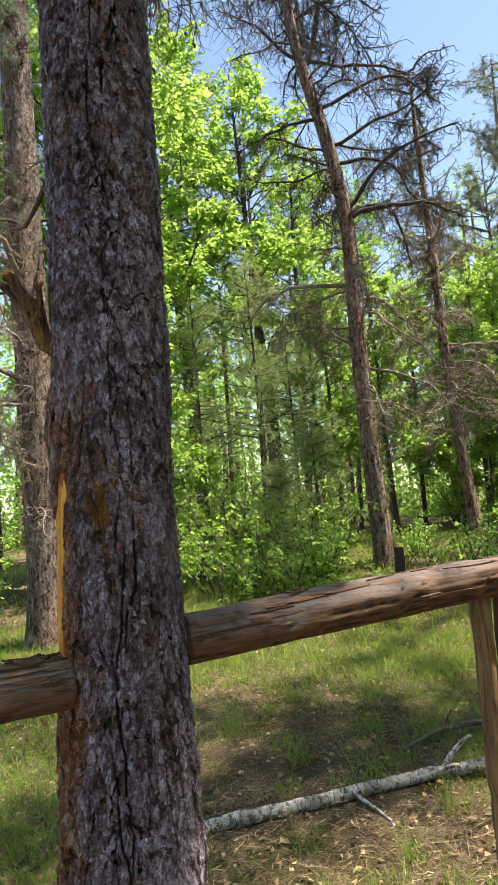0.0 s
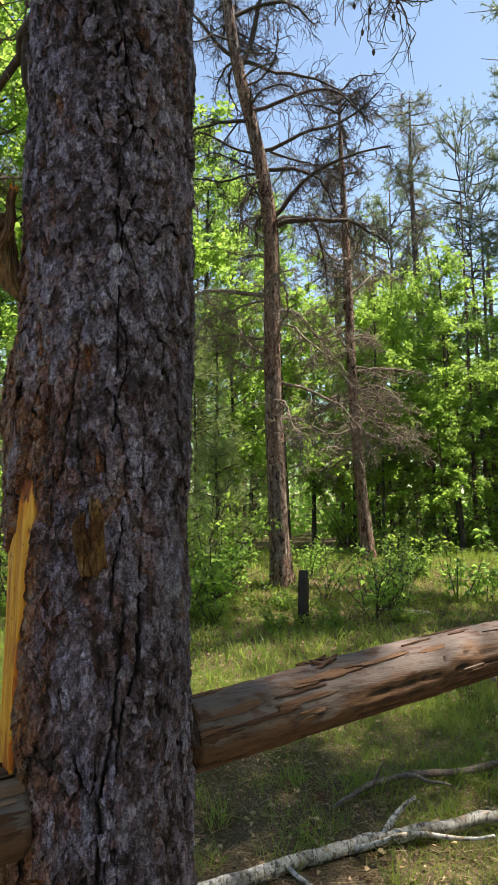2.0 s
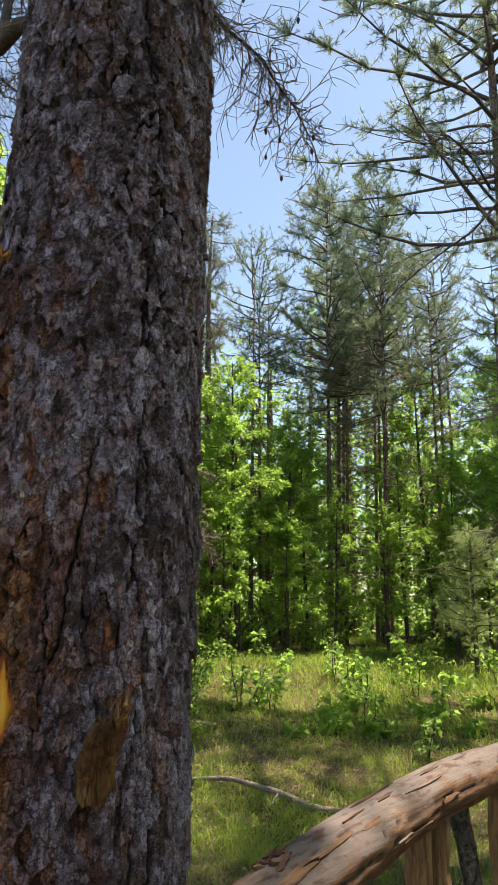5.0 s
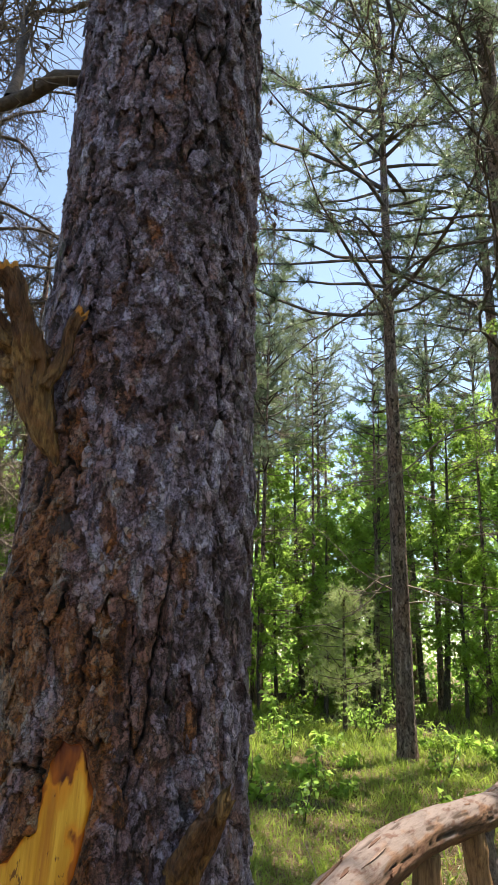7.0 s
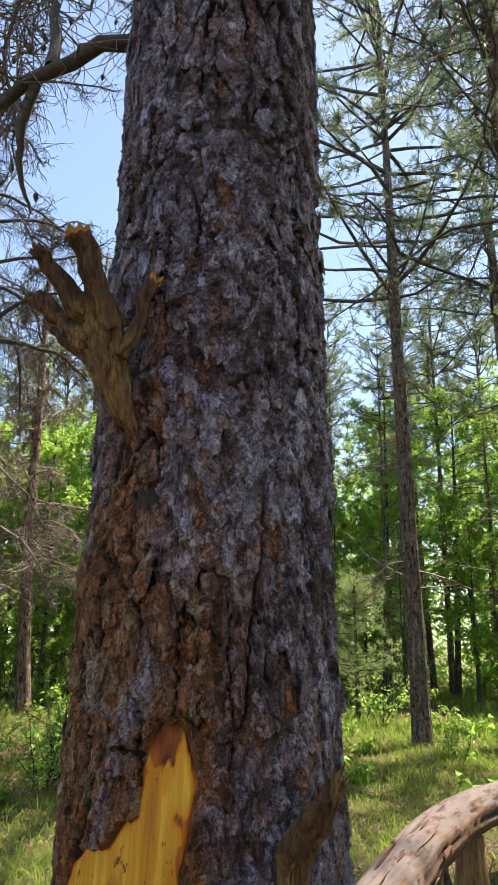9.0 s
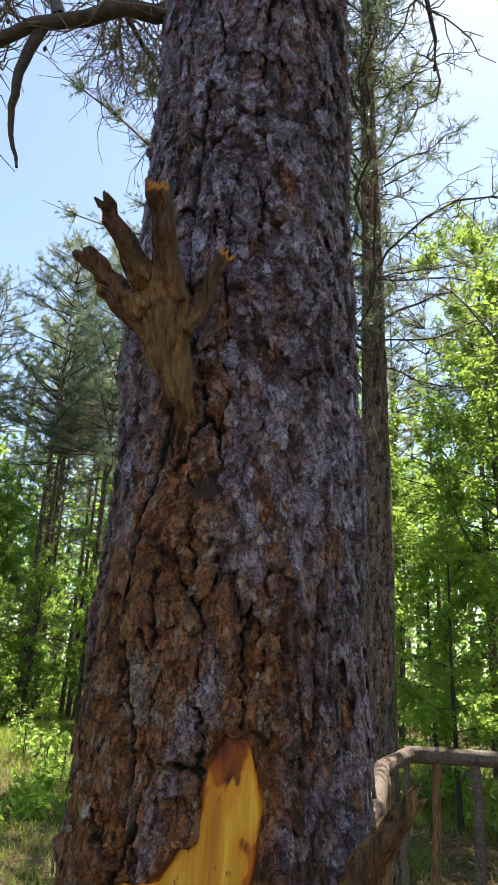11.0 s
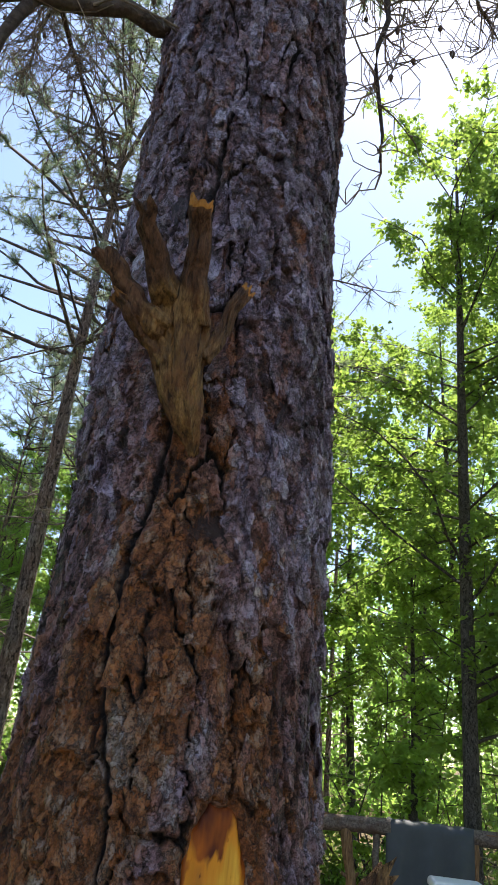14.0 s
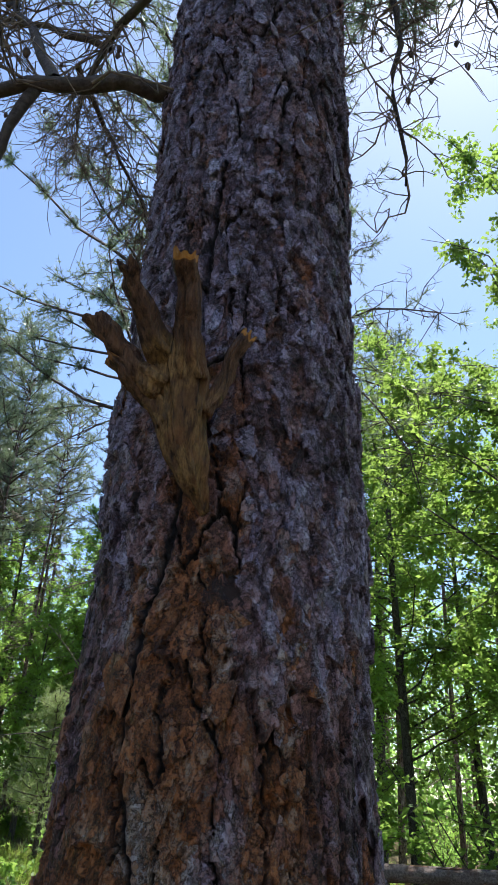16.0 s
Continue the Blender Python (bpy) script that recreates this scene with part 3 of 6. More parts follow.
def loose_scales(tree):
    """Thin scales that have come half away and stand off the bark."""
    rng = np.random.default_rng(33)
    geo = Geo()
    tone, warm = [], []
    n = 5200
    th, z = rng.uniform(0, 2 * np.pi, n), rng.uniform(0.4, 4.0, n)
    h, ridge, layer, bare, _ = bark_relief(th, z)
    w = bark_warmth(th, z)
    m = np.max([wound_mask(th + a, z + b) for a, b in ((0, 0), (0.12, 0), (-0.12, 0), (0, -0.04), (0, 0.04))], 0)
    for i in range(n):
        d = (th[i] - math.radians(183) + np.pi) % (2 * np.pi) - np.pi
        if ridge[i] < 0.8 or m[i] > 0.05 or (abs(d) < 0.25 and 1.97 < z[i] < 2.22):
            continue
        v, f = plate_mesh(th[i], z[i], rng.uniform(0.006, 0.024), rng.uniform(0.010, 0.046), h[i] + 0.0012, 0.0018, rng.uniform(0.0, 0.06), rng.normal() * 0.3, rng, 11)
        geo.add(v, f)
        tone.append(np.full(len(v), layer[i] + rng.uniform(-0.12, 0.22)))
        warm.append(np.full(len(v), w[i] + 0.25 * (rng.random() < 0.15)))
    me = geo.mesh("bark_scale", M_MAIN, False)
    attribute(me, "layer", np.concatenate(tone))
    attribute(me, "warm", np.concatenate(warm))
    attribute(me, "seam", np.ones(geo.n))
    tagged(part("bark_scale", me, None, tree), kind="stuff")


def main_trunk(tree):
    """The trunk with its relief; the bark plates on the side that is passed closest are pieces of their own with edges of their own."""
    rows = np.concatenate([np.arange(-0.1, 0.4, 0.008), np.arange(0.4, 1.2, 0.0038), np.arange(1.2, 3.0, 0.0024), np.arange(3.0, 4.2, 0.0048), np.linspace(4.2, PINE_TOP, 70)])
    th = np.concatenate([np.linspace(radians(112), radians(372), 350, endpoint=False), np.linspace(radians(372), radians(472), 36, endpoint=False)])
    cols = len(th)
    T, Z = np.meshgrid(th, rows)
    h, ridge, layer, bare, plate = bark_relief(T, Z)
    m = wound_mask(T, Z)
    fade = np.clip((PINE_TOP - Z) / 6, 0.15, 1)
    R = pine_radius(Z) + h * fade * (1 - m) - 0.016 * m
    out = np.stack([np.cos(T), np.sin(T), np.zeros_like(R)], -1)
    P = (pine_axis(Z) + R[..., None] * out).reshape(-1, 3)
    inner = (pine_axis(Z) + (R - 0.008)[..., None] * out).reshape(-1, 3)
    seam, tone, warm = ridge.ravel(), layer.ravel(), (bark_warmth(T, Z) + bare).ravel()
    i = np.arange(len(rows) - 1)[:, None] * cols
    j = np.arange(cols)[None]
    k = (j + 1) % cols
    F = np.stack([i + j, i + k, i + cols + k, i + cols + j], -1).reshape(-1, 4)

    def bark_mesh(name, verts, faces, pick):
        geo = Geo()
        geo.add(verts, faces)
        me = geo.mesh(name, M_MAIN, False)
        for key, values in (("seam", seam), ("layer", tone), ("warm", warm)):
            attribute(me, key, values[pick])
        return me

    owner = plate.ravel()[F[:, 0]]
    at = F[:, 0] // cols
    near = (rows[at] > 1.40) & (rows[at] < 2.60) & (F[:, 0] % cols < 338) & (m.ravel()[F].max(1) < 0.02)
    ids, inverse, count = np.unique(np.where(near, owner, -1), return_inverse=True, return_counts=True)
    single = np.zeros(len(F), bool)
    order = np.argsort(inverse, kind="stable")
    ends = np.cumsum(count)
    made = 0
    for q in range(1, len(ids)):
        if count[q] < 120 or made >= 300:
            continue
        rowsel = order[ends[q] - count[q]: ends[q]]
        single[rowsel] = True
        f = F[rowsel]
        pick, local = np.unique(f, return_inverse=True)
        local = local.reshape(-1, 4)
        e = np.vstack([local[:, [0, 1]], local[:, [1, 2]], local[:, [2, 3]], local[:, [3, 0]]])
        key = np.minimum(e[:, 0], e[:, 1]) * 100000 + np.maximum(e[:, 0], e[:, 1])
        _, first, times = np.unique(key, return_index=True, return_counts=True)
        rim = e[first[times == 1]]
        n = len(pick)
        edge_verts, low = np.unique(rim, return_inverse=True)
        low = low.reshape(-1, 2) + n
        skirt = np.stack([rim[:, 1], rim[:, 0], low[:, 0], low[:, 1]], -1)
        foot = pick[edge_verts]
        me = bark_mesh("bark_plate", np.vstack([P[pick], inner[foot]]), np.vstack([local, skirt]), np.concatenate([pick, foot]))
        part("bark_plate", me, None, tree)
        made += 1
    rest = F[~single]
    pick, local = np.unique(rest, return_inverse=True)
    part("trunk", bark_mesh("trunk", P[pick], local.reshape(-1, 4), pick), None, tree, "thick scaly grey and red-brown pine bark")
    core = Geo()
    z = np.linspace(1.3, 2.7, 15)
    core.tube(pine_axis(z), pine_radius(z) - 0.030, 40)
    part("heartwood", core, M_MAIN, tree)


def bared_patch(tree):
    zs = np.arange(WOUND_FOOT - 0.01, WOUND_TOP + 0.01, 0.004)
    ts = np.linspace(WOUND_AT - 1.4, WOUND_AT + 0.55, 160)
    T, Z = np.meshgrid(ts, zs)
    m = wound_mask(T, Z)
    s = (T - WOUND_AT) * 0.16
    R = pine_radius(Z) - 0.009 + 0.0016 * fbm(s * 90, Z * 5, 61, 3) - 0.05 * np.clip(s + 0.04, -0.1, 0.1) ** 2 - 0.006 * (1 - m)
    P = pine_axis(Z) + np.stack([R * np.cos(T), R * np.sin(T), np.zeros_like(R)], -1)
    cols = len(ts)
    i = np.arange(len(zs) - 1)[:, None] * cols
    j = np.arange(cols - 1)[None]
    f = np.stack([i + j, i + j + 1, i + cols + j + 1, i + cols + j], -1).reshape(-1, 4)
    f = f[(m.ravel()[f] > 0.05).all(1)]
    geo = Geo()
    geo.add(P.reshape(-1, 3), f)
    me = geo.mesh("bared_wood", M_WOUND)
    left, right = wound_edges(Z)
    edge = np.minimum(s - left, right - s)
    attribute(me, "rim", (np.minimum(edge / 0.012, (WOUND_TOP - Z) / 0.085) + 0.60 * fbm(s * 75, Z * 30, 71, 4)).ravel())
    part("bared_wood", me, None, tree, "yellow debarked patch with orange resin edges")


def branch_points(start, way, length, rng, steps=7, bend=0.25, gravity=0.0, up=0.0):
    p = [np.asarray(start, float)]
    d = unit(np.asarray(way, float))
    for i in range(steps):
        d = unit(d + rng.normal(size=3) * bend / steps ** 0.5 + np.array([0, 0, up - gravity]) / steps)
        p.append(p[-1] + d * length / steps)
    return np.array(p)


def main_stub(tree):
    """The broken whorl of dead branches that points up and out of the trunk."""
    rng = np.random.default_rng(4)
    geo = Geo()
    tips, rind = [], []

    def prong(pts, radii, sides=40, tip=0.0, bark=0.0):
        """A broken branch: ridged and knobbly, its end torn into splinters."""
        pts = np.asarray(pts, float)
        t = np.linspace(0, 1, len(pts))
        n = 26
        u = np.linspace(0, 1, n)
        q = np.stack([np.interp(u, t, pts[:, c]) for c in range(3)], -1)
        for _ in range(4):
            q[1:-1] = (q[:-2] + 2 * q[1:-1] + q[2:]) / 4
        seed = len(tips) * 13 + 5
        way = unit(np.gradient(q, axis=0))
        side = unit(np.cross(way, [0.3, 1.0, 0.2]))
        up = np.cross(way, side)
        bend = 0.004 * fbm(u * 4 + seed, u * 0 + 2, seed, 3)
        q = q + side * bend[:, None] + up * (0.003 * fbm(u * 5 + seed, u * 0 + 8, seed + 3, 3))[:, None]
        ang = np.linspace(0, 2 * np.pi, sides, endpoint=False)
        A, UU = np.meshgrid(ang, u)
        length = np.linalg.norm(np.diff(pts, axis=0), axis=1).sum()
        R = np.interp(u, t, radii)[:, None] * (1 + 0.24 * fbm(np.cos(A) * 1.8 + seed, np.sin(A) * 1.8 + UU * length * 14, seed, 3) + 0.26 * fbm(np.cos(A) * 3.6 + UU * length * 4, np.sin(A) * 3.6 + UU * length * 5 + seed, seed + 1, 3))
        torn = np.zeros((n, sides))
        end = rng.normal(size=sides)
        for _ in range(3):
            end = (np.roll(end, 1) + 2 * end + np.roll(end, -1)) / 3.2
        torn[-1] = end * 0.005 * (tip > 0)
        torn[-2] = torn[-1] * 0.5
        P = q[:, None] + R[..., None] * (np.cos(A)[..., None] * side[:, None] + np.sin(A)[..., None] * up[:, None]) + torn[..., None] * way[:, None]
        i = np.arange(n - 1)[:, None] * sides
        j = np.arange(sides)[None]
        k = (j + 1) % sides
        jj, kk, e = np.arange(sides), (np.arange(sides) + 1) % sides, (n - 1) * sides
        f = np.vstack([np.stack([i + j, i + k, i + sides + k, i + sides + j], -1).reshape(-1, 4),
                       np.stack([kk, jj, jj * 0 + n * sides, jj * 0 + n * sides], -1), np.stack([e + jj, e + kk, jj * 0 + n * sides + 1, jj * 0 + n * sides + 1], -1)])
        geo.add(np.vstack([P.reshape(-1, 3), q[:1], q[-1:] - way[-1:] * 0.004 * (tip > 0)]), f)
        w = np.repeat(np.where(u > 0.95, tip, 0.0), sides)
        tips.append(np.concatenate([w, [0, tip]]))
        rind.append(np.concatenate([np.repeat(smoothstep(0.10, 0.45, u) * bark, sides), [0, bark]]))

    prong([(-0.482, 1.800, 2.022), (-0.500, 1.802, 2.06), (-0.516, 1.807, 2.10), (-0.527, 1.808, 2.15), (-0.533, 1.808, 2.185)], [0.003, 0.013, 0.021, 0.025, 0.018], 48)
    prong([(-0.485, 1.816, 2.05), (-0.505, 1.819, 2.10), (-0.522, 1.820, 2.15), (-0.537, 1.822, 2.18)], [0.008, 0.017, 0.020, 0.013], 44)
    prong([(-0.530, 1.802, 2.150), (-0.550, 1.796, 2.190), (-0.568, 1.790, 2.222), (-0.587, 1.784, 2.252)], [0.021, 0.0150, 0.0125, 0.0125], tip=1.0, bark=1.0)
    prong([(-0.536, 1.820, 2.165), (-0.565, 1.825, 2.190), (-0.592, 1.829, 2.215), (-0.617, 1.832, 2.238)], [0.018, 0.0120, 0.0100, 0.0085], tip=0.4, bark=1.0)
    prong([(-0.530, 1.828, 2.145), (-0.552, 1.850, 2.163), (-0.570, 1.865, 2.187), (-0.587, 1.880, 2.207)], [0.019, 0.0125, 0.0105, 0.0100], tip=0.3, bark=1.0)
    prong([(-0.522, 1.828, 2.115), (-0.540, 1.845, 2.130), (-0.556, 1.857, 2.146), (-0.571, 1.867, 2.162)], [0.015, 0.0090, 0.0080, 0.0075], tip=0.9, bark=1.0)
    prong([(-0.514, 1.795, 2.118), (-0.506, 1.781, 2.150), (-0.499, 1.770, 2.182), (-0.491, 1.759, 2.212)], [0.010, 0.0078, 0.0070, 0.0072], tip=1.0, bark=1.0)
    me = geo.mesh("branch_stub", M_STUB)
    attribute(me, "tip", np.concatenate(tips))
    attribute(me, "barky", np.concatenate(rind))
    part("branch_stub", me, None, tree, "brown broken whorl of stubs with splintered orange ends").location = (0.003, -0.009, 0)
    geo = Geo()
    tips.clear()
    rind.clear()
    prong([(-0.353, 1.676, 1.582), (-0.351, 1.640, 1.622), (-0.345, 1.600, 1.676)], [0.019, 0.0120, 0.0075], tip=0.3, bark=0.45)
    prong([(-0.355, 1.672, 1.580), (-0.363, 1.642, 1.618), (-0.369, 1.608, 1.658)], [0.018, 0.0115, 0.0070], tip=0.3, bark=0.7)
    me = geo.mesh("knot_stub", M_STUB)
    attribute(me, "tip", np.concatenate(tips))
    attribute(me, "barky", np.concatenate(rind))
    part("knot_stub", me, None, tree, "short grey broken branch stub")


def twig_fan(geo, line, radius, rng, count, length, hang=0.3, sides=3, cones=None, sub=3):
    """Bare side twigs along a branch, each with a few of its own."""
    n = len(line)
    for _ in range(count):
        t = rng.uniform(0.15, 1.0)
        k = min(int(t * (n - 1)), n - 2)
        p = line[k] + (line[k + 1] - line[k]) * (t * (n - 1) - k)
        way = unit(line[k + 1] - line[k]) * 0.6 + rng.normal(size=3) * 0.65 - np.array([0, 0, hang * rng.uniform(0, 1.5)])
        L = length * rng.uniform(0.35, 1.0) * (1.1 - 0.5 * t)
        q = branch_points(p, way, L, rng, 6, 1.25, hang * 0.7)
        geo.tube(q, np.linspace(radius, radius * 0.35, 7), sides)
        for _ in range(sub):
            a = rng.integers(1, 5)
            w = branch_points(q[a], unit(q[a + 1] - q[a]) + rng.normal(size=3) * 0.8, L * rng.uniform(0.2, 0.55), rng, 3, 0.9, hang * 0.5)
            geo.tube(w, np.linspace(radius * 0.6, radius * 0.3, 4), 3)
        if cones is not None and rng.random() < 0.25:
            cones.append(q[-2])


def needle_tufts(geo, points, ways, rng, count=16, size=0.11, width=0.004):
    points, ways = np.asarray(points), unit(np.asarray(ways))
    if not len(points):
        return
    b = np.repeat(points, count, 0)
    d = np.repeat(ways, count, 0) * 0.55 + unit(rng.normal(size=(len(b), 3))) * 0.9
    b = b - np.repeat(ways, count, 0) * rng.uniform(0, size * 0.9, (len(b), 1))
    geo.needles(b, d, size * rng.uniform(0.7, 1.1, len(b)), rng, width)


def main_limbs(tree):
    """Dead limbs of the main pine, with hanging twigs and old cones, and the live crown far above, with limbs added to
    shade the trunk.
    """
    rng = np.random.default_rng(12)
    limbs = [
        # points, radius at the foot, twigs, hang
        ([(-0.37, 1.89, 2.81), (-0.45, 1.99, 2.80), (-0.53, 2.15, 2.77), (-0.63, 2.35, 2.72), (-0.80, 2.7, 2.76), (-1.0, 3.1, 2.95)], 0.017, 6, 0.5),
        ([(-0.525, 2.14, 2.77), (-0.535, 2.17, 2.67), (-0.52, 2.19, 2.60), (-0.49, 2.20, 2.54)], 0.011, 0, 0.0),
        ([(-0.51, 2.12, 2.79), (-0.43, 2.35, 3.20), (-0.36, 2.6, 3.6), (-0.3, 2.8, 4.0)], 0.012, 20, 0.6),
        ([(-0.30, 2.8, 4.0), (-0.42, 2.6, 3.5), (-0.50, 2.5, 3.15), (-0.47, 2.42, 2.92)], 0.008, 28, 0.7),
        ([(-0.34, 1.95, 3.40), (-0.23, 2.27, 3.52), (0.0, 2.62, 3.75), (0.30, 3.0, 4.10), (0.62, 3.3, 4.35)], 0.014, 56, 0.85),
        ([(-0.02, 2.66, 3.77), (0.22, 2.74, 3.80), (0.50, 2.72, 3.66), (0.64, 2.70, 3.40)], 0.010, 52, 1.0),
        ([(-0.10, 2.45, 3.62), (-0.2, 2.75, 3.8), (-0.25, 3.1, 4.0), (-0.25, 3.5, 4.3)], 0.011, 15, 0.5),
        ([(-0.20, 1.86, 3.75), (0.05, 1.75, 3.90), (0.10, 1.66, 3.55), (0.07, 1.72, 3.28), (0.09, 1.69, 2.97)], 0.014, 22, 0.35),
        ([(-0.22, 1.84, 3.95), (0.10, 1.68, 4.1), (0.35, 1.5, 4.0), (0.52, 1.4, 3.85)], 0.011, 20, 0.4),
    ]
    for pts, r, twigs, hang in limbs:
        pts = np.asarray(pts, float)
        t = np.linspace(0, 1, len(pts))
        u = np.linspace(0, 1, 14)
        line = np.stack([np.interp(u, t, pts[:, c]) for c in range(3)], -1)
        for _ in range(3):
            line[1:-1] = (line[:-2] + 2 * line[1:-1] + line[2:]) / 4
        line[1:] += rng.normal(size=(13, 3)) * 0.006 * min(1.0, float(np.linalg.norm(pts[-1] - pts[0])))
        geo, fine = Geo(), Geo()
        geo.tube(line, np.linspace(r, r * 0.22, 14), 9, False, 0.03, rng)
        cones = []
        twig_fan(fine, line[2:], 0.0029, rng, int(twigs * 1.3), 0.55, hang, 4, cones, 5)
        # The dark tone paints the limb as a silhouette against the sky.
        limb = part("dead_limb", geo, M_TWIG_DARK, tree, "bare dead limb with hanging twigs")
        if fine.n:
            tagged(part("twig_tangle", fine, M_TWIG, limb, "tangle of bare grey twigs"), kind="stuff")
        for c in cones[:9]:
            g = Geo()
            g.tube([c, c - [0, 0, 0.008], c - [0, 0, 0.017], c - [0, 0, 0.024]], [0.0025, 0.0065, 0.005, 0.0015], 7, True, 0.12, rng)
            part("cone", g, M_CONE, limb)
    wood, green = Geo(), Geo()
    for i in range(118):
        z = 7.6 + (PINE_TOP - 7.9) * rng.random() ** 1.3
        a = rng.uniform(0, 2 * np.pi)
        L = (PINE_TOP - z) * 0.33 * rng.uniform(0.7, 1.15) + 0.4
        # Limbs on the sun's side, added for shade on the trunk.
        if i < 10:
            z, a, L = 7.4 + 2.4 * (i + rng.random()) / 10, radians(rng.uniform(-40, 70)), rng.uniform(1.9, 3.4)
        # Long high limbs in line with the sun, added to block it from the trunk.
        if i >= 84:
            z = 9.7 + 3.0 * (i - 84 + rng.random()) / 34
            a, L = radians(rng.uniform(-10, 10)), 0.48 * (z - 0.3) + rng.uniform(0.0, 0.3)
        q = branch_points(pine_axis(z), (np.cos(a), np.sin(a), 0.25 if i < 84 else 0.1), L, rng, 7, 0.3 if i < 84 else 0.15, -0.2 if i < 84 else 0.0)
        wood.tube(q, np.linspace(0.022, 0.006, 8), 5)
        pts, ways = [], []
        for _ in range(int(16 + L * 8)):
            k = rng.integers(2, 7)
            w = branch_points(q[k], unit(q[k + 1] - q[k]) + rng.normal(size=3) * 0.8, rng.uniform(0.15, 0.5), rng, 3, 0.3, -0.3)
            wood.tube(w, np.linspace(0.006, 0.003, 4), 3)
            pts += [w[-1], w[-2]]
            ways += [w[-1] - w[-2]] * 2
        needle_tufts(green, pts, ways, rng, 20, 0.12, 0.006 if i < 84 else 0.014)
    part("crown_wood", wood, M_PINE_UP, tree)
    part("needle_crown", green, M_NEEDLE, tree, "high dark green needle crown with limbs added for shade", smooth=False)


main_pine = thing("pine_tree", (0, 0, 0), "old pine with scaly grey and red-brown bark and a debarked patch", "tree")
main_trunk(main_pine)
loose_scales(main_pine)
bared_patch(main_pine)
main_stub(main_pine)
main_limbs(main_pine)


# ---- the rail fence ----
def log_mesh(name, pts, radii, material, seed, sides=40, step=0.012, splits=5, rough=1.0):
    """A peeled log: an uneven round section, long drying cracks and flaked strips; x of its mesh runs along the log."""
    rng = np.random.default_rng(seed)
    pts = np.asarray(pts, float)
    seg = np.concatenate([[0], np.cumsum(np.linalg.norm(np.diff(pts, axis=0), axis=1))])
    n = max(int(seg[-1] / step), 6)
    u = np.linspace(0, seg[-1], n)
    line = np.stack([np.interp(u, seg, pts[:, c]) for c in range(3)], -1)
    for _ in range(int(0.1 / step)):
        line[1:-1] = (line[:-2] + 2 * line[1:-1] + line[2:]) / 4
    r = np.interp(u, np.linspace(0, seg[-1], len(radii)), radii)
    tan = unit(np.gradient(line, axis=0))
    a = unit(np.cross(tan, [0, 0, 1.0]))
    b = np.cross(a, tan)
    ang = np.linspace(0, 2 * np.pi, sides, endpoint=False)
    A, U = np.meshgrid(ang, u)
    ca, sa = np.cos(A), np.sin(A)
    relief = 0.0045 * fbm(ca * 1.6 + U * 3 + seed, sa * 1.6 + 7, seed, 4)
    strip = smoothstep(0.05, 0.25, fbm(ca * 2.2 + seed * 3, sa * 2.2 + U * 1.6, seed + 40, 3)) * 0.0035
    crack = np.zeros_like(A)
    for _ in range(splits):
        a0, u0, L = rng.uniform(0, 2 * np.pi), rng.uniform(0, seg[-1]), rng.uniform(0.25, 0.9)
        d = (A - a0 - 0.5 * (U - u0) * rng.uniform(-1, 1) - 0.10 * fbm(U * 9, A * 0 + 3, seed + 9, 3) + np.pi) % (2 * np.pi) - np.pi
        w = 0.07 * (1 - np.clip(np.abs(U - u0) / (L / 2), 0, 1)) ** 0.5
        crack = np.maximum(crack, np.where(w > 0.001, np.exp(-(d / np.maximum(w, 0.01)) ** 2), 0) * (np.abs(U - u0) < L / 2))
    R = r[:, None] + (relief + strip) * rough - 0.009 * crack * rough
    P = line[:, None] + R[..., None] * (ca[..., None] * a[:, None] + sa[..., None] * b[:, None])
    geo = Geo()
    i = np.arange(n - 1)[:, None] * sides
    j = np.arange(sides)[None]
    k = (j + 1) % sides
    verts = np.vstack([P.reshape(-1, 3), line[:1] - tan[:1] * 0.004, line[-1:] + tan[-1:] * 0.004])
    q = np.stack([i + j, i + sides + j, i + sides + k, i + k], -1).reshape(-1, 4)
    jj, kk = np.arange(sides), (np.arange(sides) + 1) % sides
    e = (n - 1) * sides
    q = np.vstack([q, np.stack([jj, kk, jj * 0 + n * sides, jj * 0 + n * sides], -1), np.stack([e + kk, e + jj, jj * 0 + n * sides + 1, jj * 0 + n * sides + 1], -1)])
    geo.add(verts, q)
    me = geo.mesh(name, material)
    attribute(me, "split", np.concatenate([crack.ravel(), [0, 0]]))
    return me


